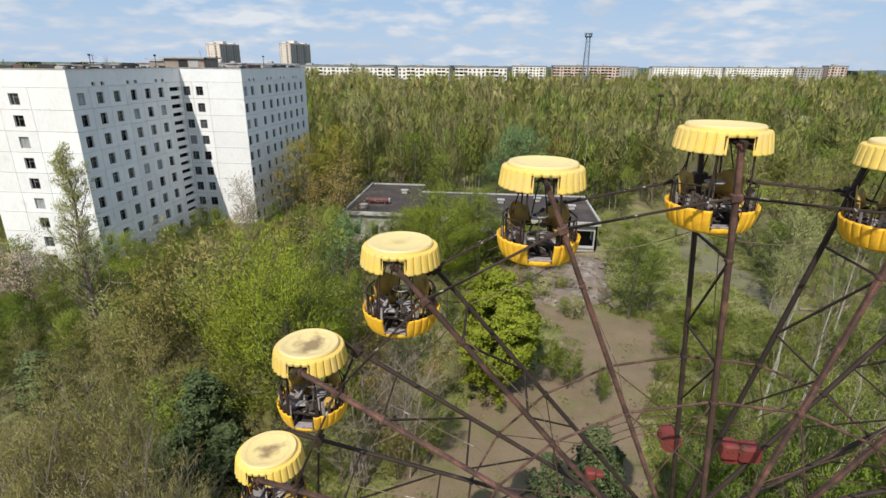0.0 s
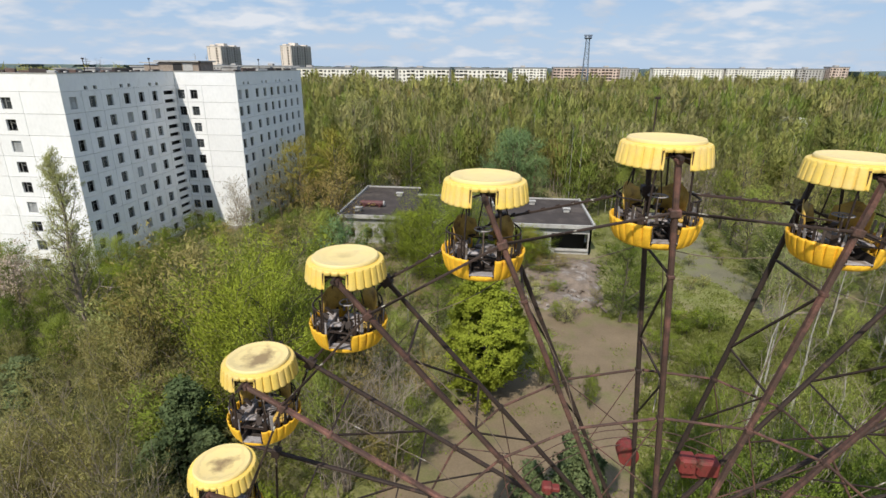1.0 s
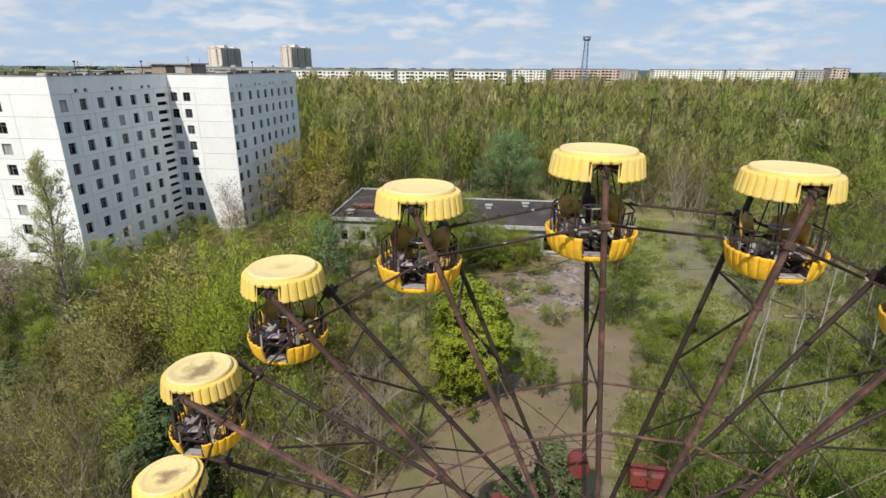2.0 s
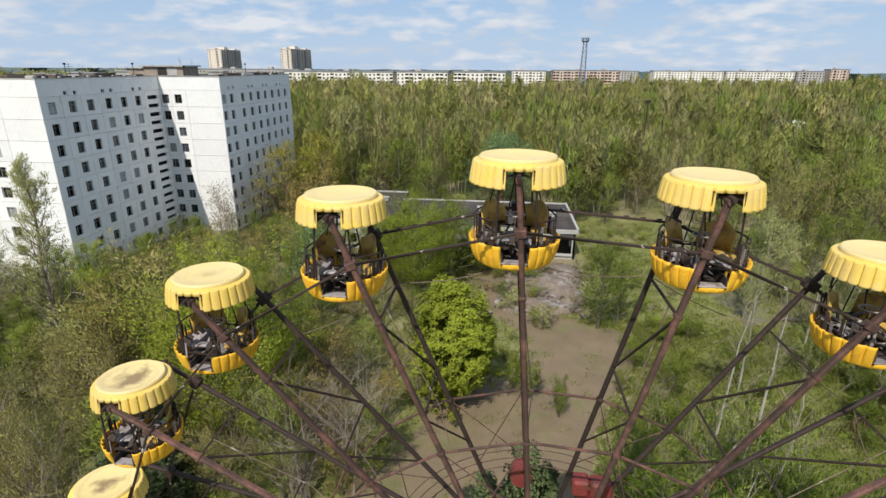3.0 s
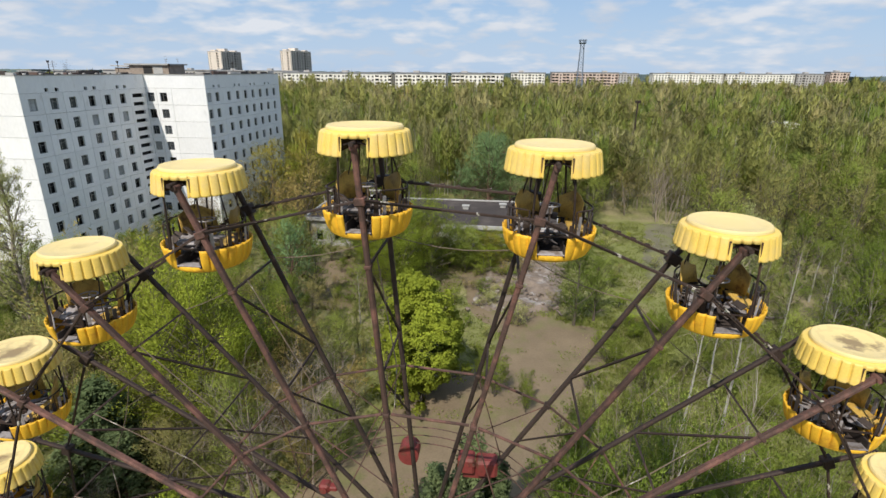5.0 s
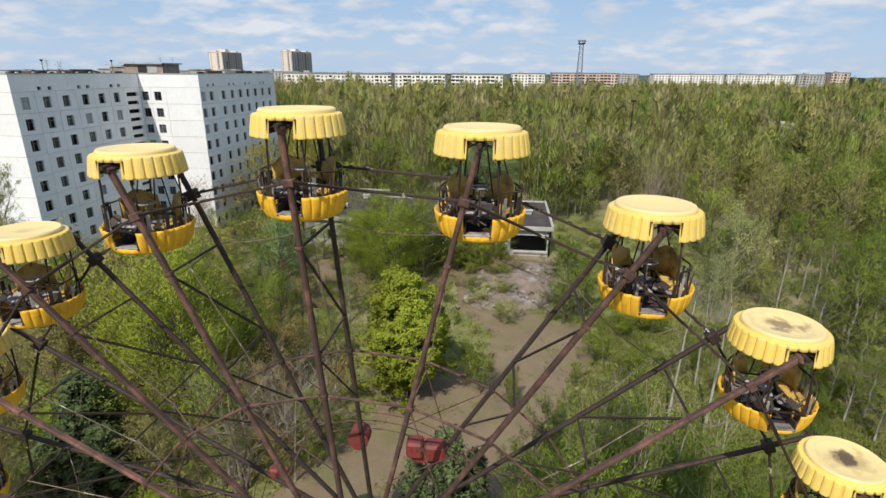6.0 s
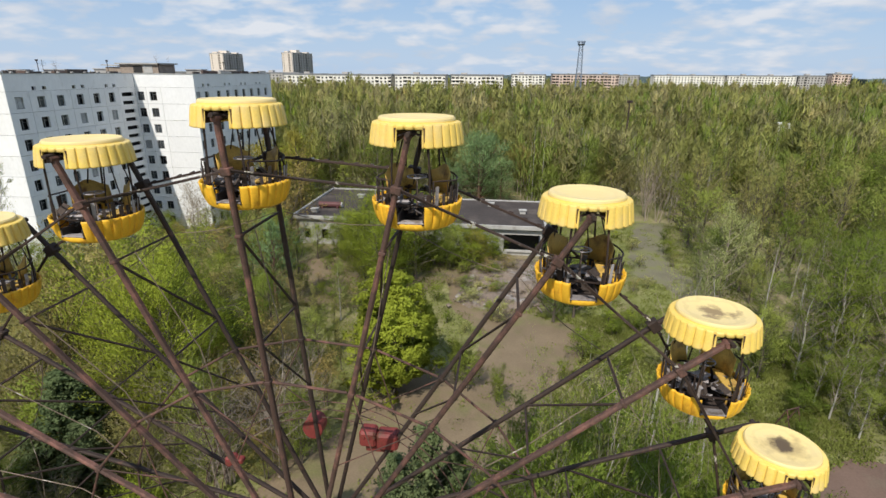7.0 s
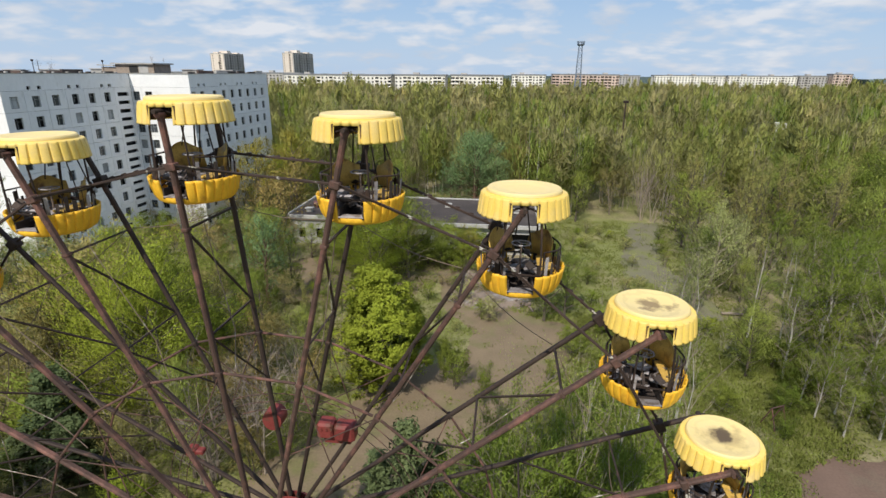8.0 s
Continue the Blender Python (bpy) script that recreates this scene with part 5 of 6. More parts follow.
def grow(form, seed, light=False):
    """Wood (a Soup) and leaves (an array) of one tree standing at the origin."""
    H, R, foot, limbs, rise, clump, per, size, twigs = FORMS[form]
    if light:
        per, size, twigs = per * 0.55, size * 1.28, 6 if form == "bare" else 1
    rng = np.random.default_rng(seed)
    wood = Soup()
    top = H * (0.97 if form != "willow" else 0.85)
    stems = {"shrub": 4, "willow": 2, "olive": 2, "bare": 3}.get(form, 1)
    centres, sizes = [], []
    for s in range(stems):
        lean = rng.normal(size=2) * H * (0.02 if stems == 1 else 0.10)
        foot_at = rng.normal(size=2) * (0.0 if stems == 1 else 0.35)
        zs = np.linspace(-0.1, top, 7)
        wob = rng.normal(size=(7, 2)) * 0.012 * H * np.linspace(0, 1, 7)[:, None]
        trunk = np.c_[foot_at + lean * (np.maximum(zs, 0) / H)[:, None] ** 1.3 + wob, zs]
        r0 = H * (0.009 if form == "sapling" else 0.014 if form in ("birch", "poplar", "cone", "bare", "olive", "sapling", "slender", "feather") else 0.02) / math.sqrt(stems)
        trunk_at = wood.tube(trunk, r0 * np.linspace(1.15, 0.15, 7), 6)
        for i in range(limbs // stems):
            f = (i + rng.random()) / (limbs // stems)
            z = H * (foot + (0.94 - foot) * f)
            k = np.interp(z, zs, range(7)); j = min(int(k), 5)
            start = trunk[j] + (trunk[j + 1] - trunk[j]) * (k - j)
            if form == "pine":
                reach = R * (1.0 - 0.88 * f) * (0.75 + 0.4 * rng.random())
            elif form == "cone":
                reach = R * (1.1 - 0.92 * f) * (0.7 + 0.5 * rng.random())
            elif form in ("birch", "poplar", "sapling", "slender"):
                reach = R * (0.35 + 0.75 * math.sin(math.pi * min(1, f * 0.85 + 0.12))) * (0.7 + 0.5 * rng.random())
            elif form == "chestnut":
                reach = R * math.sqrt(max(0.08, 1 - (f * 1.0) ** 2.2)) * (0.75 + 0.35 * rng.random())
            else:
                reach = R * math.sqrt(max(0.06, 1 - ((f - 0.35) / 0.66) ** 2)) * (0.65 + 0.5 * rng.random())
            a = i * 2.39996 + rng.random() * 0.9 + s * 1.7
            up = rise * (0.7 + 0.6 * rng.random()) + (0.15 * f)
            way = np.array((math.cos(a) * math.cos(up * 1.3), math.sin(a) * math.cos(up * 1.3), math.sin(up * 1.3)))
            level = math.hypot(way[0], way[1])
            length = min(reach / max(level, 0.25), H * 0.5)
            pts = [start]
            for q in range(3):
                bend = rng.normal(size=3) * 0.12
                bend[2] += {"willow": -0.10 * q, "pine": 0.08, "round": 0.05, "birch": 0.0}.get(form, 0.05)
                way = way + bend; way /= np.linalg.norm(way)
                pts.append(pts[-1] + way * length / 3)
            lr = max(0.015, r0 * (0.42 if form != "sapling" else 0.28) * (1 - 0.6 * f))
            route = (0, 1, 3) if light else (0, 1, 2, 3)
            limb_at = wood.tube(np.array(pts)[list(route)], lr * np.array((1, 0.7, 0.45, 0.2))[list(route)], 3, 1, trunk_at + 6 * int(np.clip(np.interp(z, zs, range(7)), 0, 6)))
            for q in range(1, 4):
                centres.append(pts[q] + rng.normal(size=3) * clump * 0.4)
                sizes.append(clump * (0.7 + 0.6 * rng.random()))
            for q in range(twigs):
                g = 0.35 + 0.65 * rng.random()
                j = min(int(g * 3), 2)
                p = pts[j] + (pts[j + 1] - pts[j]) * (g * 3 - j)
                d = way * 0.8 + rng.normal(size=3) * 0.7 + np.array((0, 0, 0.35 if form != "willow" else -0.2))
                d /= np.linalg.norm(d)
                e = p + d * length * (0.22 + 0.25 * rng.random())
                mid = (p + e) / 2 + rng.normal(size=3) * 0.08
                wood.tube(np.array((p, mid, e)), np.array((lr * 0.45, lr * 0.3, lr * 0.15)), 3, 1, limb_at + 3 * min(j, 1))
                centres.append(e); sizes.append(clump * (0.55 + 0.5 * rng.random()))
    # outer shell of the crown
    shell = {"chestnut": 330, "willow": 150, "round": 26, "shrub": 16}.get(form, 0)
    if light:
        shell //= 2
    for q in range(shell):
        d = rng.normal(size=3); d /= np.linalg.norm(d)
        k = 0.66 + 0.20 * rng.random() + (0.12 if form == "chestnut" else 0.30) * max(0.0, noise.noise(Vector(d * 2.1) + Vector((seed, 0, 0))))
        low = 0.52 if form != "chestnut" else 0.50
        centres.append(np.array((d[0] * R * k, d[1] * R * k, H * low + d[2] * H * 0.45 * k)))
        sizes.append(clump * (0.6 + 0.5 * rng.random()))
    # crown top
    for q in range(3):
        centres.append(np.array((trunk[-1][0], trunk[-1][1], top - 0.4 * q * clump)) + rng.normal(size=3) * clump * 0.3)
        sizes.append(clump * 0.8)
    n = max(1, int(per))
    leaves = grown = None
    if per:
        ways = None
        if form not in ("chestnut", "pine"):
            c = np.array(centres)
            ways = np.c_[c[:, :2] / R * 0.75, np.full(len(c), 0.8)] + rng.normal(size=c.shape) * 0.22
            ways /= np.linalg.norm(ways, axis=1)[:, None]
        leaves, grown = leaf_arrays(rng, np.array(centres), np.array(sizes), n, size, 0.8, tri=True, droop=0.25 if form == "willow" else 0.0, ways=ways)
    # bring the whole tree to its height and crown width
    pts = np.array(wood.v) if leaves is None else leaves.reshape(-1, 3)
    fz = H / pts[:, 2].max()
    fr = min(1.25, R / np.quantile(np.hypot(pts[:, 0], pts[:, 1]), 0.96))
    scale = np.array((fr, fr, fz))
    wood.v = [q * scale for q in wood.v]
    if leaves is not None:
        leaves = leaves * scale
        mid = leaves.mean(axis=1)
        crown = np.c_[mid[:, :2] / R, (mid[:, 2] - H * 0.48) / (H * 0.5)]
        grown = unit_rows((0.22 if form == "chestnut" else 0.5) * grown + 0.9 * crown + np.array((0, 0, 0.22)))
    return wood, leaves, grown


KINDS = {  # name: form, bark, leaf, label, category
    "linden": ("round", BARK, LEAF_MID, "broadleaf tree in fresh mid-green spring leaf", "tree"),
    "willow": ("willow", BARK, LEAF_YELLOW, "wide willow in yellow-green spring leaf", "tree"),
    "chestnut_tree": ("chestnut", BARK, LEAF_BRIGHT, "dense chestnut in bright green leaf on the square", "tree"),
    "birch_sapling": ("sapling", BARK_BIRCH, LEAF_BIRCH, "thin young birch with bare white stem and few leaves", "tree"),
    "birch": ("birch", BARK_BIRCH, LEAF_BIRCH, "slender white-barked birch with thin light green leaves", "tree"),
    "green_birch": ("birch", BARK_BIRCH, LEAF_MID, "leafy birch with white bark and full mid-green crown", "tree"),
    "slender_birch": ("slender", BARK_BIRCH, LEAF_LUSH, "tall slender birch in fresh green leaf close behind the wheel", "tree"),
    "tall_olive_tree": ("feather", TWIG, LEAF_BUD, "tall twiggy tree with olive-brown buds beside the wheel", "tree"),
    "poplar": ("poplar", BARK, LEAF_PALE, "tall narrow poplar with pale silvery leaves", "tree"),
    "silver_poplar": ("cone", TWIG, LEAF_PALE, "tall airy poplar with pale silvery leaves", "tree"),
    "young_poplar": ("poplar", BARK, LEAF_OLIVE, "tall narrow poplar with olive buds", "tree"),
    "grey_willow": ("round", TWIG, LEAF_SAGE, "bushy grey-green willow by the path", "tree"),
    "shrub": ("shrub", BARK, LEAF_MID, "leafy green shrub growing through the asphalt", "shrub"),
    "bright_shrub": ("shrub", BARK, LEAF_YELLOW, "yellow-green leafy shrub in the scrub", "shrub"),
    "blossom_shrub": ("shrub", BARK, LEAF_PALE, "pale whitish-green budding shrub", "shrub"),
    "olive_tree": ("olive", TWIG, LEAF_BUD, "twiggy tree with sparse olive-brown buds", "tree"),
    "maple": ("olive", BARK, LEAF_BROWN, "twiggy tree with reddish-brown buds", "tree"),
    "bare_tree": ("bare", TWIG, LEAF_BROWN, "bare grey twiggy tree without leaves", "tree"),
    "pine": ("pine", BARK_PINE, NEEDLE, "dark blue-green pine with dense needles", "tree"),
    "blue_pine": ("round", BARK_PINE, LEAF_BLUE, "rounded pine with grey blue-green needles", "tree"),
    "golden_maple": ("round", BARK, LEAF_GOLD, "broadleaf tree in olive-yellow spring blossom", "tree"),
    "pale_aspen": ("round", TWIG, LEAF_PALE, "pale silvery-green tree with a pointed crown", "tree"),
    "grey_aspen": ("olive", TWIG, LEAF_GREY, "tall feathery tree with grey-olive buds", "tree"),
    "blossom_tree": ("olive", TWIG, LEAF_PINK, "small tree covered in pinkish white buds", "tree"),
    "aspen": ("round", BARK, LEAF_BIRCH, "light green broadleaf tree with open crown", "tree"),
}
tree_store = {}
VARIANTS = 3


def plant(kind, x, y, h, spread=1.0, variant=None, turn=None, rng=random.Random(77), z=0.0, dense=False):
    """A tree of a kind, h metres tall, standing on the ground or at z."""
    form, bark, leaf, label, category = KINDS[kind]
    v = rng.randrange(VARIANTS) if variant is None else variant
    turn = rng.uniform(0, 360) if turn is None else turn
    s = h / FORMS[form][0]
    m = Matrix.LocRotScale((x, y, z), Euler((0, 0, radians(turn))), (s * spread, s * spread, s))
    light = (y > 52 and not dense) or h < 2.2
    if (kind, v, light) in tree_store:
        wood_me, leaf_me = tree_store[kind, v, light]
    else:
        wood, leaves, grown = grow(form, 100 + 7 * v + sum(map(ord, kind)), light)
        wood_me = wood.mesh("trunk", (bark, TWIG if bark is BARK_BIRCH else bark))
        leaf_me = leaf_mesh("crown", leaves, leaf, grown) if leaves is not None else None
        tree_store[kind, v, light] = (wood_me, leaf_me)
    t = empty(kind, m, label, category, kind + " trees")
    o = new("trunk", wood_me); o.parent = t
    if leaf_me:
        o = new("crown", leaf_me); o.parent = t
    return t


def inside(poly, x, y):
    hit = False
    for (x0, y0), (x1, y1) in zip(poly, poly[1:] + poly[:1]):
        if (y0 > y) != (y1 > y) and x < x0 + (y - y0) * (x1 - x0) / (y1 - y0):
            hit = not hit
    return hit


# trees that stand out
plant("silver_poplar", -40.4, 45.8, 21.0, 1.05, 0, 20)
plant("willow", -15.2, 34.0, 18.6, 0.82, 0, 40)
plant("linden", -22.5, 41.5, 11.0, 0.9, 1, 10)
plant("maple", -9.0, 38.5, 10.5, 0.9, 1, 10)
plant("linden", -27.0, 47.0, 9.0, 1.0, 2, 10)
plant("chestnut_tree", 1.7, 41.3, 12.3, 1.0, 0, 0)
plant("linden", 17.0, 57.5, 11.3, 0.9, 0, 0, dense=True)
plant("aspen", 19.5, 59.0, 9.0, 0.9, 1, 0)
plant("willow", -5.6, 66.0, 16.2, 0.92, 2, 0, dense=True)
plant("willow", -8.0, 68.0, 13.0, 0.8, 1, 0)
plant("linden", -1.2, 69.0, 12.5, 1.0, 1, 0)
plant("blue_pine", 5.4, 113.0, 17.0, 1.25, 0, 0, dense=True)
plant("blue_pine", 5.8, 114.0, 16.6, 1.2, 1, 130, dense=True)
plant("blue_pine", 0.4, 111.0, 11.0, 1.1, 2, 0, dense=True)
plant("blue_pine", 10.0, 112.0, 12.0, 1.1, 1, 70, dense=True)
plant("blue_pine", -16.4, 57.0, 12.8, 0.95, 2, 0)
plant("linden", -14.6, 60.0, 9.0, 0.8, 0, 0)
plant("linden", -20.5, 60.0, 9.5, 0.7, 2, 0)
plant("pine", 6.9, 24.6, 9.6, 0.85, 0, 0)
plant("pine", 8.4, 26.0, 7.2, 0.85, 1, 0)
plant("pine", 4.9, 26.2, 6.0, 1.1, 2, 30)
plant("pine", -18.3, 28.4, 8.8, 1.4, 1, 0)
plant("pine", -16.2, 26.6, 6.0, 1.5, 0, 20)
plant("pine", -20.6, 27.0, 4.4, 1.7, 1, 110)
plant("pine", -35.5, 33.5, 6.0, 1.5, 2, 10)
plant("olive_tree", -23.0, 33.5, 7.5, 1.1, 2, 0)
plant("blossom_shrub", -34.2, 42.0, 7.6, 1.2, 0, 0)
plant("blossom_shrub", -32.2, 40.5, 6.0, 1.1, 1, 0)
plant("bare_tree", -4.8, 30.0, 11.0, 0.9, 0, 0)
plant("bare_tree", -7.6, 28.8, 12.0, 0.9, 1, 0)
plant("bare_tree", -6.2, 31.5, 10.5, 0.9, 2, 0)
plant("aspen", -9.2, 28.6, 10.8, 0.7, 0, 0)
plant("linden", -3.4, 31.2, 7.6, 0.75, 1, 0)
plant("blossom_tree", -39.6, 79.5, 12.2, 0.8, 2, 0)
plant("blossom_tree", -37.8, 78.0, 9.0, 0.8, 0, 40)
plant("blossom_tree", -49.0, 47.0, 11.5, 1.0, 1, 0)
for x, y, h in ((-57.0, 77.0, 1.9), (-50.0, 91.0, 1.3), (-48.8, 92.5, 1.0), (-46.0, 100.0, 0.9)):
    plant("bare_tree", x, y, h * 1.3, 0.8, 0, 0, z=26.96 if x != -50.0 and x != -48.8 else 28.69)
plant("maple", -52.5, 46.0, 9.0, 1.2, 0, 0)
plant("golden_maple", -34.5, 95.0, 16.5, 1.0, 1, 0)
plant("golden_maple", -28.5, 98.0, 18.5, 0.9, 0, 0)
plant("maple", -27.0, 93.0, 15.5, 1.0, 1, 0)
plant("maple", -36.4, 91.0, 13.0, 1.2, 0, 0)
plant("maple", -31.5, 88.0, 11.0, 1.3, 2, 0)
plant("maple", -25.0, 80.0, 14.5, 1.2, 2, 0)
plant("willow", -30.0, 102.0, 18.0, 0.8, 1, 0)
plant("pale_aspen", -41.0, 157.0, 22.4, 0.8, 1, 0, dense=True)
plant("grey_aspen", -30.0, 123.0, 18.0, 1.05, 0, 0, dense=True)
plant("grey_aspen", -26.5, 121.0, 15.0, 1.0, 2, 0)
plant("grey_aspen", -15.0, 126.0, 15.5, 0.9, 0, 0)
plant("grey_aspen", -9.0, 124.0, 14.0, 0.9, 2, 0)
for i, (x, y, h) in enumerate(((1.5, 76.5, 6.2), (4.5, 75.8, 6.4), (7.5, 76.8, 5.6), (9.6, 77.2, 4.6), (-1.2, 77, 6.0), (-3.5, 76, 6.6), (-6, 76.5, 6.0), (-8.5, 77.0, 6.4), (-11, 77, 6.6), (-13.2, 76.5, 6.0), (-15.0, 77, 5.4), (3.0, 73.0, 4.5), (6.5, 73.5, 4.2), (0.0, 73.8, 4.4))):
    plant(("linden", "shrub", "bright_shrub", "shrub", "olive_tree")[i % 5], x, y, h * 1.15, 1.0, i % 3, 50 * i, dense=True)
plant("grey_willow", 38.6, 67.0, 13.2, 0.95, 0, 0, dense=True)
plant("grey_willow", 35.0, 62.0, 8.5, 0.9, 1, 0)
plant("grey_willow", 42.5, 70.0, 10.5, 0.9, 2, 0)
for i, (x, y, h) in enumerate(((-12.5, 74.5, 8.6), (-3.0, 73.5, 8.4), (0.8, 74.5, 8.0), (3.6, 74.0, 7.4), (7.0, 75.0, 6.8), (-17.5, 75.0, 6.4))):
    plant("golden_maple" if i % 3 == 1 else "aspen", x, y, h, 1.15, i % 3, 80 * i, dense=True)
plant("shrub", 8.0, 42.3, 5.2, 0.62, 0, 0)
plant("shrub", 7.0, 43.6, 4.2, 0.6, 2, 40)
plant("shrub", 10.8, 40.0, 4.4, 0.52, 1, 0)
plant("blossom_shrub", 10.6, 56.8, 3.6, 1.0, 1, 0)
plant("bright_shrub", 9.8, 57.6, 2.6, 1.1, 2, 60)
plant("maple", 8.6, 71.0, 3.5, 1.6, 2, 0)
plant("maple", 11.5, 73.5, 3.0, 1.6, 1, 0)
for i, (x, y, h) in enumerate(((13.2, 18.2, 18.0), (15.0, 18.6, 18.2), (17.8, 20.5, 16.5), (20.5, 24.0, 15.5), (24.0, 30.0, 15.0), (23.5, 39.0, 16.0), (26.5, 39.0, 18.0), (39.0, 56.0, 15.5), (39.6, 51.0, 14.0), (28.0, 46.0, 15.0))):
    plant("birch_sapling", x, y, h, 1.0, i % 3, 37 * i)

# grey leafless thicket by the square
thicket = random.Random(5)
for i in range(13):
    plant("bare_tree" if i % 3 else "maple", thicket.uniform(-13.5, -4.0), thicket.uniform(27.5, 36.0), thicket.uniform(4.5, 8.5), 1.1)

# brush on the rubble before the pavilion, and a grove of grey stems
brush = random.Random(61)
for i in range(34):
    x, y = brush.uniform(3.5, 15.5), brush.uniform(60, 79)
    if x > 9 + (y - 60) * 0.35:
        x -= 5
    plant(brush.choice(("maple", "olive_tree", "bare_tree", "blossom_shrub", "shrub")), x, y, brush.uniform(1.0, 2.6), brush.uniform(1.2, 2.0))
for i in range(14):
    plant("bare_tree" if i % 3 else "birch_sapling", brush.uniform(34, 66), brush.uniform(104, 122), brush.uniform(10, 16), 0.8)
for i in range(60):
    x, y = brush.uniform(19, 39), brush.uniform(44, 98)
    plant(brush.choice(("shrub", "bright_shrub", "olive_tree", "birch_sapling", "blossom_shrub")), x, y, brush.uniform(1.0, 3.2), brush.uniform(0.9, 1.5))

for i in range(16):
    x, y = brush.uniform(-19, 0), brush.uniform(60, 78)
    plant(brush.choice(("maple", "bare_tree", "olive_tree", "shrub")), x, y, brush.uniform(1.2, 3.0), brush.uniform(1.2, 2.0))

grove = random.Random(23)
spots = []
for attempt in range(2000):
    if len(spots) == 56:
        break
    x, y = grove.uniform(38.0, 62), grove.uniform(38.8, 72)
    if (x < 48 and y > 55) or (x < 41 and y > 50) or any((x - a) ** 2 + (y - b) ** 2 < 5.0 for a, b in spots):
        continue
    spots.append((x, y))
    h = grove.uniform(8.5, 13.5) if y > 46 else grove.uniform(5.0, 8.5)
    plant(grove.choice(("birch", "green_birch", "green_birch", "green_birch")), x, y, h, grove.uniform(1.1, 1.45), dense=True, rng=grove)
for i in range(26):
    x, y = grove.uniform(36.5, 60), grove.uniform(38.6, 58)
    plant(grove.choice(("shrub", "shrub", "bright_shrub")), x, y, grove.uniform(2.2, 4.2), grove.uniform(1.0, 1.4), rng=grove)
for i in range(46):
    x, y = grove.uniform(15.5, 31), grove.uniform(24, 52)
    if i % 2 and not inside(SQUARE, x, y):
        plant(grove.choice(("bare_tree", "birch_sapling", "shrub", "birch_sapling", "shrub")), x, y, grove.uniform(2.6, 5.2), grove.uniform(0.55, 0.8), rng=grove)

# tall slender birches that crowd up behind the wheel, and twiggy trees on its other side
near_grove = random.Random(47)
spots = []
for attempt in range(900):
    if len(spots) == 44:
        break
    x, y = near_grove.uniform(10.6, 23.5), near_grove.uniform(15.6, 22.5)
    if x < 11.5 and y > 19.5 or any((x - a) ** 2 + (y - b) ** 2 < 1.5 for a, b in spots):
        continue
    spots.append((x, y))
    h = near_grove.uniform(14.2, 17.6) - 0.55 * max(0.0, x - 16.5) - 0.5 * max(0.0, 12.0 - x) - 0.25 * max(0.0, y - 19)
    plant("slender_birch" if len(spots) % 6 else "birch_sapling", x, y, h * (1.0 if len(spots) % 6 else 1.1), near_grove.uniform(0.72, 0.92), rng=near_grove)
spots = []
for attempt in range(900):
    if len(spots) == 30:
        break
    x, y = near_grove.uniform(-22.5, -8.8), near_grove.uniform(12.0, 21.0)
    if y > 13 + (-8.8 - x) * 0.75 or y < 11 + (-10 - x) * 0.35 or any((x - a) ** 2 + (y - b) ** 2 < 1.6 for a, b in spots):
        continue
    spots.append((x, y))
    plant("tall_olive_tree" if len(spots) % 5 else "bare_tree", x, y, near_grove.uniform(12.6, 15.4), near_grove.uniform(0.62, 0.8), rng=near_grove)

# the woods close by: mixed kinds over the plan, left open on the square, the paths, the houses and under the wheel
OPEN = [SQUARE, PATH_EAST, YARD_EAST, MEADOW,
        [(-25.5, 79.5), (18.8, 78.5), (18.8, 99), (-11, 99), (-11, 105), (-25.5, 105)],
        [(-68, 61), (-50.5, 61), (-50.5, 86), (-40, 86), (-40, 119), (-68, 119)]]
SHEDS = [(104.0, 199.0, 6.0), (131.0, 190.0, 5.0)]
for sx, sy, sw in SHEDS:
    OPEN.append([(sx - sw / 2, sy - 5.5), (sx + sw / 2, sy - 5.5), (sx + sw / 2 + 1, sy + 5), (sx - sw / 2 - 1, sy + 5)])
OPEN.append([(-4, 99), (13, 99), (15, 117), (-6, 117)])
OPEN.append([(-40, 127), (-22, 127), (-30, 159), (-48, 159)])
WHEEL_SPACE = [(-8, 4), (20, 4), (20, 16.5), (-8, 16.5)]


def far_from_open(x, y, r):
    for poly in OPEN + [WHEEL_SPACE]:
        for dx, dy in ((0, 0), (r, 0), (-r, 0), (0, r), (0, -r)):
            if inside(poly, x + dx, y + dy):
                return False
    return True


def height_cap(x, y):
    """How tall the woods may stand, capped to fit the camera's view: scrub on the near side of the square, taller to
    the sides and behind.
    """
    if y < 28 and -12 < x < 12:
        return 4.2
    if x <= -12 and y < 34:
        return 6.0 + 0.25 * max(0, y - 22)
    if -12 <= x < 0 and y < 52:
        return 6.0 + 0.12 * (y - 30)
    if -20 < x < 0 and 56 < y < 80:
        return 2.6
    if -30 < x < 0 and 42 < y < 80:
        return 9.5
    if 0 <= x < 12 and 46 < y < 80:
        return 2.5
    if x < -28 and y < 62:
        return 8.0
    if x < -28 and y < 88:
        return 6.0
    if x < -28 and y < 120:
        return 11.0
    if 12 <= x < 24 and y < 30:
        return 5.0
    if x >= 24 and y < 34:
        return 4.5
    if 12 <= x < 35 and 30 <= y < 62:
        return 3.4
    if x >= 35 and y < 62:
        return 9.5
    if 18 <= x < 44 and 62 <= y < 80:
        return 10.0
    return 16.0


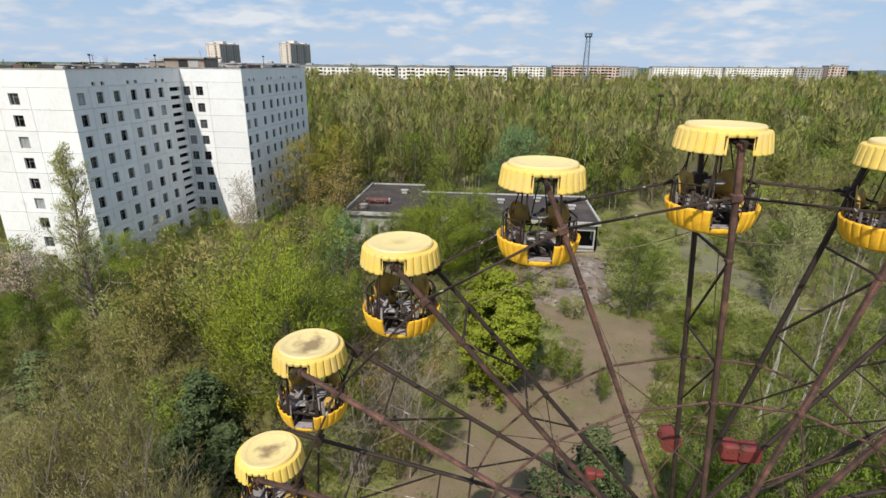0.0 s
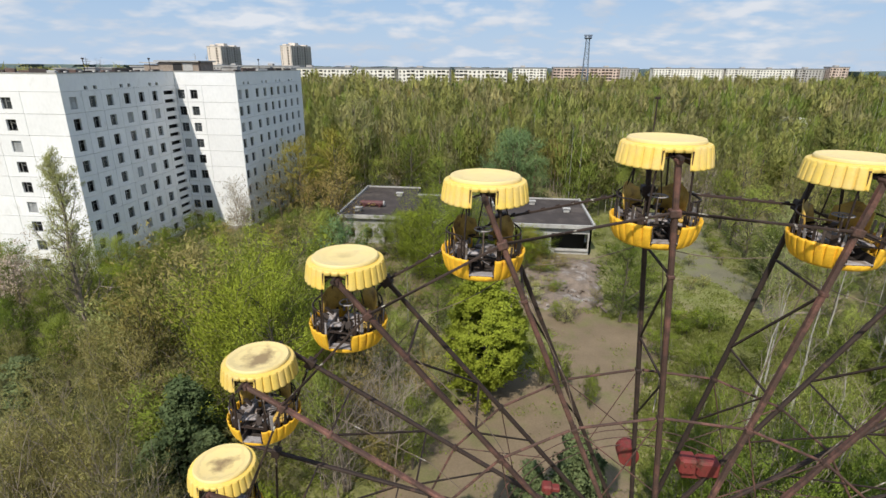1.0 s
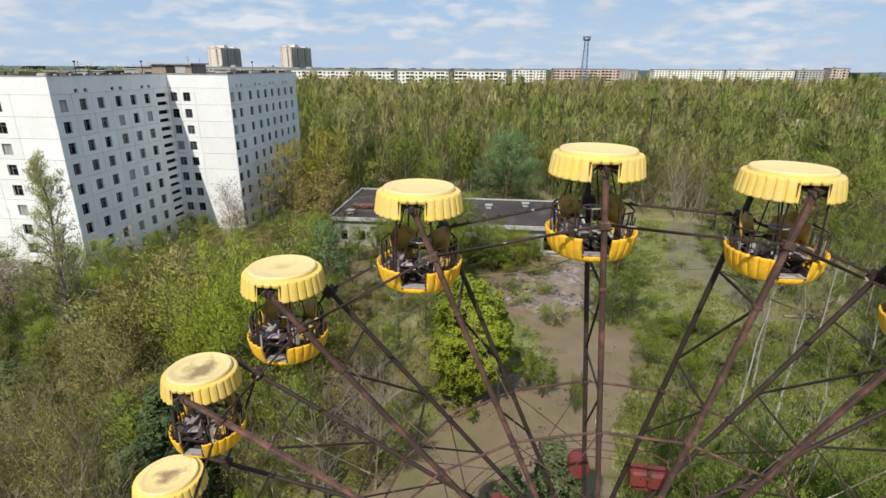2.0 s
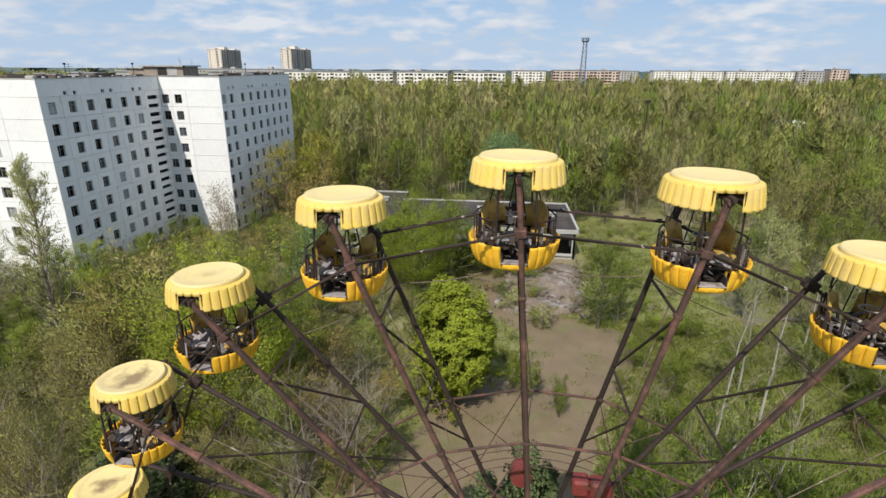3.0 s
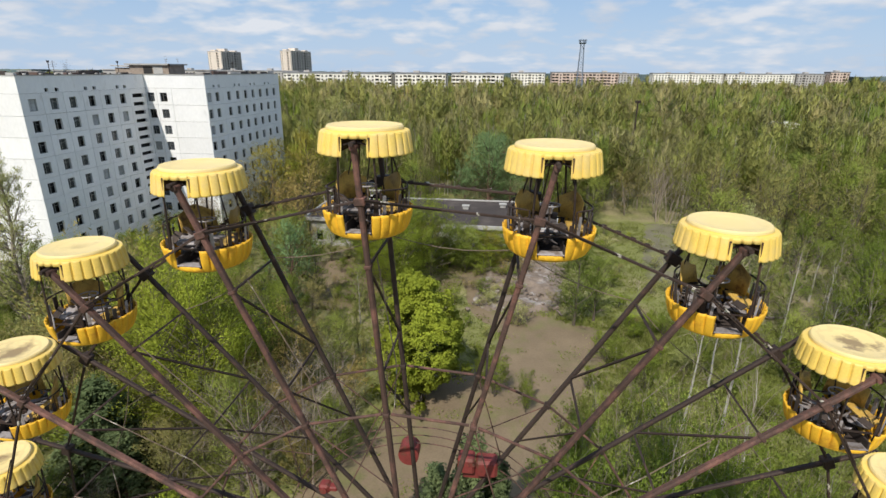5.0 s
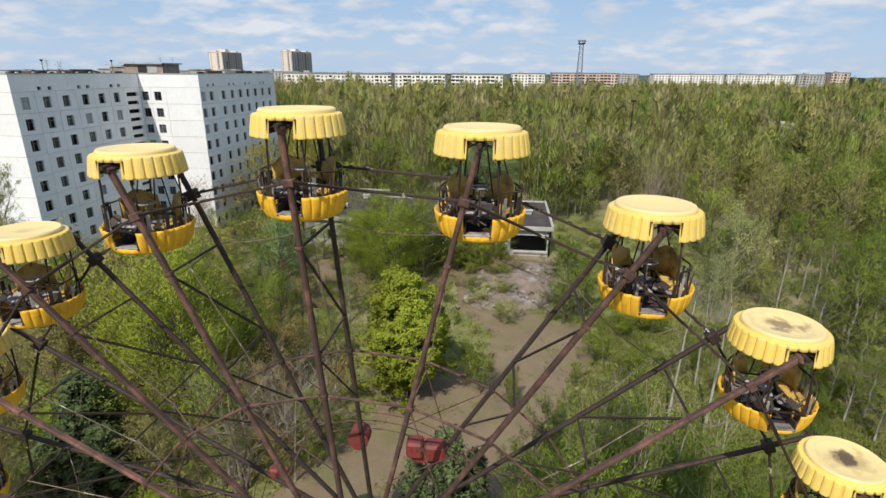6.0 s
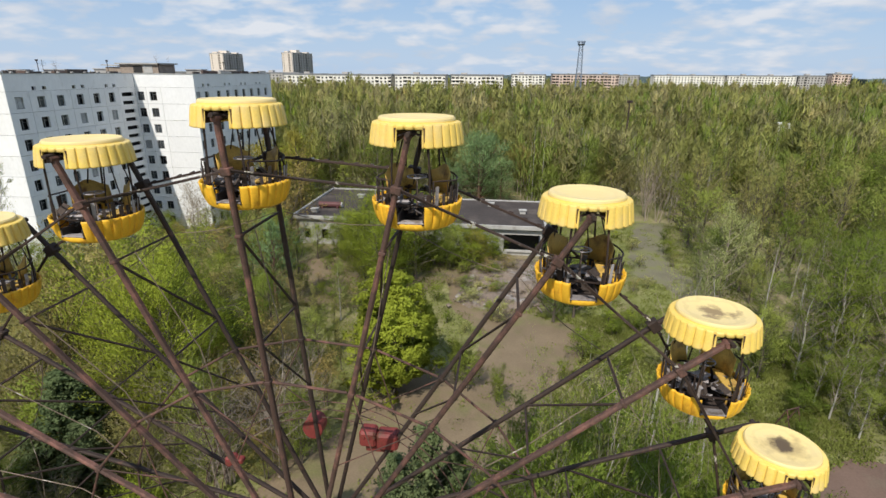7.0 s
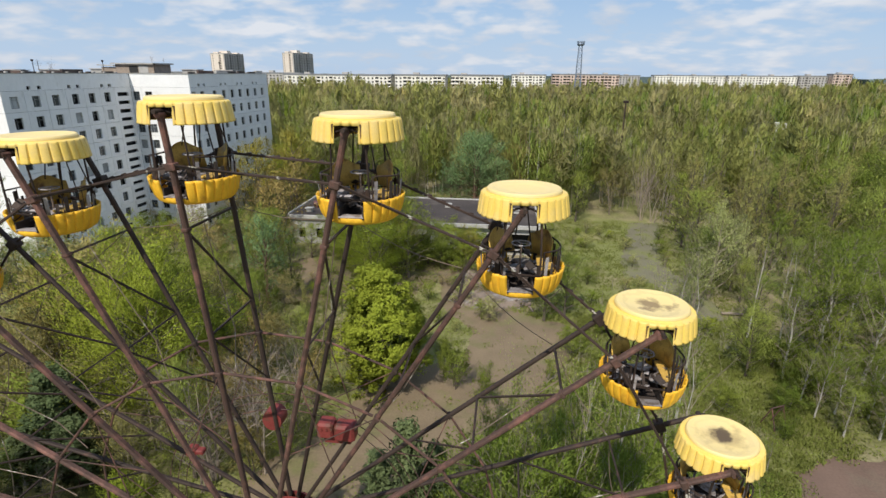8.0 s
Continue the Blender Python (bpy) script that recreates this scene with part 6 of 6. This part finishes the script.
placed = [(o.location.x, o.location.y) for o in scene.collection.objects if o.get("category") in ("tree", "shrub")]
wood_rng = random.Random(42)
budget = 520
tries = 0
while budget and tries < 16000:
    tries += 1
    y = 18 + 94 * wood_rng.random()
    x = wood_rng.uniform(-0.80 * y - 22, 0.62 * y + 24)
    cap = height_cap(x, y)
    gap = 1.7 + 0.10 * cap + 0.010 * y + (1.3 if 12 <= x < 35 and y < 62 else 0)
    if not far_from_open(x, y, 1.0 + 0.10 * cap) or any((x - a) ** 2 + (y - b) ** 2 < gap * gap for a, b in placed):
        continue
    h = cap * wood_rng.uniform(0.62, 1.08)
    pick = wood_rng.random()
    if h < 5:
        kind = "shrub" if pick < 0.45 else ("bright_shrub" if pick < 0.65 else ("blossom_shrub" if pick < 0.72 else "olive_tree"))
    elif x < -4 and y < 36:
        kind = "olive_tree" if pick < 0.72 else ("shrub" if pick < 0.84 else "bare_tree")
    elif x < -10:
        kind = "linden" if pick < 0.42 else ("aspen" if pick < 0.66 else ("olive_tree" if pick < 0.82 else ("maple" if pick < 0.88 else ("willow" if pick < 0.96 and y > 52 else "linden"))))
    elif x > 12 and y < 70:
        kind = "birch_sapling" if pick < 0.08 else "birch" if pick < 0.42 else ("aspen" if pick < 0.68 else ("linden" if pick < 0.80 else ("olive_tree" if pick < 0.93 else "bare_tree")))
    else:
        kind = "young_poplar" if pick < 0.30 else ("aspen" if pick < 0.52 else ("olive_tree" if pick < 0.70 else ("linden" if pick < 0.85 else "birch")))
    if 12 <= x < 35 and 18 < y < 62 and wood_rng.random() < 0.22:
        kind, h = "birch_sapling" if wood_rng.random() < 0.6 else "bare_tree", wood_rng.uniform(4, 8)
    if x >= 30 and y < 70 and kind in ("olive_tree", "linden", "bare_tree", "birch_sapling"):
        kind = "green_birch" if pick < 0.87 else "aspen"
    if -14 < x < -3 and 26 < y < 42:
        pick = wood_rng.random()
        kind = "bare_tree" if pick < 0.36 else "maple" if pick < 0.54 else "olive_tree" if pick < 0.76 else "shrub"
    plant(kind, x, y, h, wood_rng.uniform(0.85, 1.2))
    placed.append((x, y))
    budget -= 1

# ---- woods further off, joined ----


def stand_of(form, seed, leaf_count, leaf_size):
    """A light tree for the distance: feathery twigs along steep limbs."""
    H, R, foot, *_ = FORMS[form]
    rng = np.random.default_rng(seed)
    if form == "pine":
        k = 26
        f = rng.random(k)
        a = rng.random(k) * 2 * np.pi
        rr = R * (1.05 - 0.95 * f) * np.sqrt(rng.random(k))
        c = np.c_[rr * np.cos(a), rr * np.sin(a), H * (foot + (1 - foot) * f)]
        v, d = leaf_arrays(rng, c, np.full(k, max(0.5, R * 0.28)), max(2, leaf_count // k), leaf_size, 1.2, tri=True)
        return v, unit_rows(d + np.array((0, 0, 0.3)))
    # several steep leaders, each a feathery spire of upward twigs
    k = 3 if form in ("poplar", "birch") else 6
    a = np.arange(k) * 2.39996 + rng.random(k)
    reach = R * (0.15 + 0.75 * np.sqrt((np.arange(k) + 0.3) / k)) * (0.8 + 0.4 * rng.random(k))
    tip = H * (1.0 - (0.10 if form in ("poplar", "birch") else 0.30) * (reach / R) ** 1.5 - 0.06 * rng.random(k))
    foot_z = H * (0.18 + 0.16 * rng.random(k))
    which = rng.integers(0, k, leaf_count)
    g = rng.random(leaf_count) ** 0.85
    out = reach[which] * (0.35 + 0.65 * g)
    wide = R * (0.42 if form in ("poplar", "birch") else 0.33) * np.sin(np.pi * np.clip(0.12 + 0.88 * g, 0, 1)) ** 0.7 + 0.05 * R
    p = np.c_[out * np.cos(a[which]), out * np.sin(a[which]), foot_z[which] + (tip - foot_z)[which] * g]
    side = rng.normal(size=p.shape) * wide[:, None] * np.array((0.75, 0.75, 0.3))
    p = p + side
    t = side / R * 0.7 + np.array((0, 0, 1.0)) + rng.normal(size=p.shape) * 0.22
    t /= np.linalg.norm(t, axis=1)[:, None]
    b = np.cross(t, rng.normal(size=p.shape)); b /= np.linalg.norm(b, axis=1)[:, None]
    s = leaf_size * (0.6 + 0.8 * rng.random((leaf_count, 1)))
    v = np.stack([p + t * s * 2.7, p - t * s * 1.9 + b * s * 0.24, p - t * s * 1.9 - b * s * 0.24], axis=1)
    v[..., 2] *= H / v[..., 2].max()
    grown = side / wide[:, None] * 0.55 + np.c_[p[:, :2] / R, (p[:, 2] - 0.55 * H) / (0.45 * H)] * 0.9 + np.array((0, 0, 0.2))
    return v, unit_rows(grown)


def joined_woods(name, stands, places, mat, label):
    """Many light trees as one mesh: places are rows of x, y, height scale, turn, spread."""
    parts, ways = [], []
    for i, (x, y, s, turn, spread) in enumerate(places):
        v, g = stands[i % len(stands)]
        ca, sa = math.cos(turn) * s * spread, math.sin(turn) * s * spread
        w = np.empty_like(v)
        w[..., 0] = v[..., 0] * ca - v[..., 1] * sa + x
        w[..., 1] = v[..., 0] * sa + v[..., 1] * ca + y
        w[..., 2] = v[..., 2] * s
        parts.append(w)
        ways.append(np.c_[g[:, 0] * math.cos(turn) - g[:, 1] * math.sin(turn), g[:, 0] * math.sin(turn) + g[:, 1] * math.cos(turn), g[:, 2]])
    if parts:
        ob = new(name, leaf_mesh(name, np.concatenate(parts), mat, np.concatenate(ways)))
        tagged(ob, label, "woods", kind="stuff")


def joined_trunks(name, places, mat, heights, label):
    soup_v, soup_f = [], []
    stems = [(x + dx * spread, y + dy * spread, s * f, turn + dx, spread) for x, y, s, turn, spread in places for dx, dy, f in ((0, 0, 1.0), (1.1, 0.5, 0.93), (-0.7, 1.0, 0.86))]
    for i, (x, y, s, turn, spread) in enumerate(stems):
        h = heights * s * 0.99
        r = 0.085 * s
        b = len(soup_v)
        lx, ly = 0.5 * math.cos(turn * 3), 0.5 * math.sin(turn * 3)
        for z, q in ((0, r), (h, r * 0.3)):
            for k in range(3):
                a = turn + k * 2.094
                soup_v.append((x + q * math.cos(a) + lx * z / h, y + q * math.sin(a) + ly * z / h, z))
        soup_f += [(b, b + 1, b + 4, b + 3), (b + 1, b + 2, b + 5, b + 4), (b + 2, b, b + 3, b + 5)]
    me = bpy.data.meshes.new(name)
    me.from_pydata(soup_v, [], soup_f)
    me.materials.append(mat)
    tagged(new(name, me), label, "woods", kind="stuff")


# kinds in patches of their own, from grey and brown to yellow-green
FAR_KINDS = [  # form, leaf, share, height range, spread
    ("round", LEAF_BROWN, 0.07, (10, 15), 0.85),
    ("round", LEAF_GREY, 0.13, (12, 17), 0.85),
    ("poplar", LEAF_GREY, 0.13, (15, 19.5), 2.0),
    ("poplar", LEAF_OLIVE, 0.20, (15, 19.0), 2.1),
    ("round", LEAF_OLIVE, 0.12, (11, 16), 0.85),
    ("birch", LEAF_BIRCH, 0.22, (13, 17), 1.2),
    ("round", LEAF_MID, 0.06, (10, 15), 0.85),
    ("pine", NEEDLE, 0.01, (9, 13), 1.0),
    ("round", LEAF_YELLOW, 0.06, (9, 14), 0.85),
]
far_rng = random.Random(9)
bands = ((96, 190, 4.6, 700, 0.25), (190, 420, 6.6, 320, 0.38), (420, 900, 15.0, 80, 1.1))
for near, far, spacing, leaves_each, size in bands:
    rows = {i: [] for i in range(len(FAR_KINDS))}
    thin = {i: [] for i in range(len(FAR_KINDS))}
    y = near
    while y < far:
        x = -1.15 * y - 20
        while x < 0.78 * y + 40:
            px, py = x + far_rng.uniform(-0.5, 0.5) * spacing, y + far_rng.uniform(-0.5, 0.5) * spacing
            x += spacing
            if not far_from_open(px, py, 2.5) or (py < 112 and any((px - a) ** 2 + (py - b) ** 2 < 9 for a, b in placed)):
                continue
            if far_rng.random() < 0.06 or (411 < py < 460 and -152 < px < 54) or (555 < py < 578 and 50 < px < 128) or (675 < py < 715 and 125 < px < 406):
                continue
            # kinds gather in patches
            patch = noise.noise(Vector((px * 0.022, py * 0.016, 0.3))) * 0.75
            pick = min(0.999, max(0.0, far_rng.random() + patch))
            i = 0
            while pick > FAR_KINDS[i][2] and i < len(FAR_KINDS) - 1:
                pick -= FAR_KINDS[i][2]; i += 1
            form, leaf, share, (lo, hi), spread = FAR_KINDS[i]
            h = far_rng.uniform(lo, hi) * (1.04 if near < 150 else 1.24) * (0.92 + 0.25 * noise.noise(Vector((px * 0.03, py * 0.03, 5.0))))
            if near > 150 and far_rng.random() < 0.10:
                h *= far_rng.uniform(1.12, 1.28)
            # the woods behind the white house, out of sight from the square, are lighter
            (thin if px < -0.62 * py else rows)[i].append((px, py, h / FORMS[form][0], far_rng.uniform(0, 6.28), spread * far_rng.uniform(0.85, 1.2)))
        y += spacing * 0.9
    for i, (form, leaf, share, span, spread) in enumerate(FAR_KINDS):
        stands = [stand_of(form, 300 + 10 * i + j, leaves_each, size) for j in range(4)]
        joined_woods("woods", stands, rows[i], leaf, "mixed spring woods stretching to the far blocks")
        sparse = [stand_of(form, 500 + 10 * i + j, leaves_each // 5, size * 1.9) for j in range(2)]
        joined_woods("woods", sparse, thin[i], leaf, "mixed spring woods behind the white house")
        if near < 400:
            joined_trunks("woods_trunks", rows[i], BARK_BIRCH if form == "birch" else TWIG, FORMS[form][0], "thin trunks of the woods")

# flat-roofed sheds deep in the woods
for x, y, w in SHEDS:
    shed = empty("shed", pose(x, y, 0), "small pale flat-roofed building among the woods", "building")
    bm = bmesh.new()
    facade(bm, (-w / 2, -4, 0), (1, 0, 0), 11.5, w, [(1.5 + 3 * i, 3.2 + 3 * i, 8.6, 10.6) for i in range(int(w / 3) - 1)], 0.4)
    facade(bm, (w / 2, -4, 0), (0, 1, 0), 11.5, 8, [], 0.4)
    facade(bm, (w / 2, 4, 0), (-1, 0, 0), 11.5, w, [], 0.4)
    facade(bm, (-w / 2, 4, 0), (0, -1, 0), 11.5, 8, [], 0.4)
    part("wall", bm, PALE_FAR, shed)
    bm = bmesh.new()
    box(bm, -w / 2 - 0.3, w / 2 + 0.3, -4.3, 4.3, 11.5, 11.9)
    part("roof", bm, PALE_FAR, shed)

# fallen trunk at the end of the path
log = empty("fallen_trunk", pose(38.4, 62.0, 0.25, 0, 0, 0), "grey fallen tree trunk lying in the grass", "log")
bm = bmesh.new()
pipe(bm, [(0, 0, 0), (1.2, 0.05, 0.04), (2.4, -0.05, 0.06), (3.6, 0.04, 0.1)], 0.16, 7)
part("trunk", bm, TWIG, log)
for x, dy in ((1.0, 0.7), (2.2, -0.6), (3.0, 0.5)):
    bm = bmesh.new()
    rod(bm, (x, 0, 0.08), (x + 0.6, dy, 0.5), 0.05, 0.02, sides=5)
    part("branch", bm, TWIG, log)

# metal swing frame by the yard
rack = empty("swing_frame", pose(34.6, 40.0, 0, 0, 0, 25), "old rusty metal swing frame beside the yard", "swing")
for x in (-0.6, 0.6):
    for s in (-1, 1):
        bm = bmesh.new()
        rod(bm, (x, s * 0.75, 0), (x, 0, 2.0), 0.05, sides=8)
        part("leg", bm, RUST, rack)
bm = bmesh.new()
rod(bm, (-0.7, 0, 2.0), (0.7, 0, 2.0), 0.05, sides=8)
part("top_bar", bm, RUST, rack)

# forest on the horizon, distance haze put into its dull bluish colour
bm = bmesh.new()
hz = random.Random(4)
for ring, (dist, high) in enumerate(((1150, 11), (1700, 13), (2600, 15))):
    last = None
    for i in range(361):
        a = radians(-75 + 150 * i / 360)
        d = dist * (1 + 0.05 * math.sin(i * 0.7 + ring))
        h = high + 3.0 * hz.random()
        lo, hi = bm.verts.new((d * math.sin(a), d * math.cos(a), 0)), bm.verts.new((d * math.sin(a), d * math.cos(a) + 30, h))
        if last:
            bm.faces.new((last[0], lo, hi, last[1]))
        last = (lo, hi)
tagged(mesh_object("backdrop", bm, HAZY_WOODS), "bluish forest edge along the horizon, haze in its colour", "woods", kind="structure")

# grass tufts and weeds on the square and meadow edges
gr = np.random.default_rng(8)
spots = []
while len(spots) < 5200:
    x, y = gr.uniform(-14, 44), 21 + 83 * gr.random() ** 1.3
    on_square = inside(SQUARE, x, y)
    if on_square and gr.random() > (0.55 if y < 28 else 0.06):
        continue
    if inside(OPEN[4], x, y) or inside(YARD_EAST, x, y) or inside(PATH_EAST, x, y) and gr.random() > 0.1:
        continue
    spots.append((x, y, 0.12))
v, _ = leaf_arrays(gr, np.array(spots), np.full(len(spots), 1.0), 24, 0.10, 0.16, tri=True)
v[..., 2] = np.maximum(v[..., 2], 0.02)
# taller grass on the lawn beside the wheel
tall = np.c_[gr.uniform(11, 40, 9000), gr.uniform(20, 60, 9000), np.full(9000, 0.16)]
tall = np.array([q for q in tall if not inside(SQUARE, q[0], q[1]) and not inside(YARD_EAST, q[0], q[1])])
v = np.concatenate([v, leaf_arrays(gr, tall, np.full(len(tall), 0.42), 12, 0.095, 0.4, tri=True, upright=True)[0]])
v[..., 2] = np.maximum(v[..., 2], 0.02)
tagged(new("grass", leaf_mesh("grass", v, GRASS_BLADE, np.tile((0.0, 0.0, 1.0), (len(v), 1)))), "tufts of spring grass and weeds", "grass", kind="stuff")
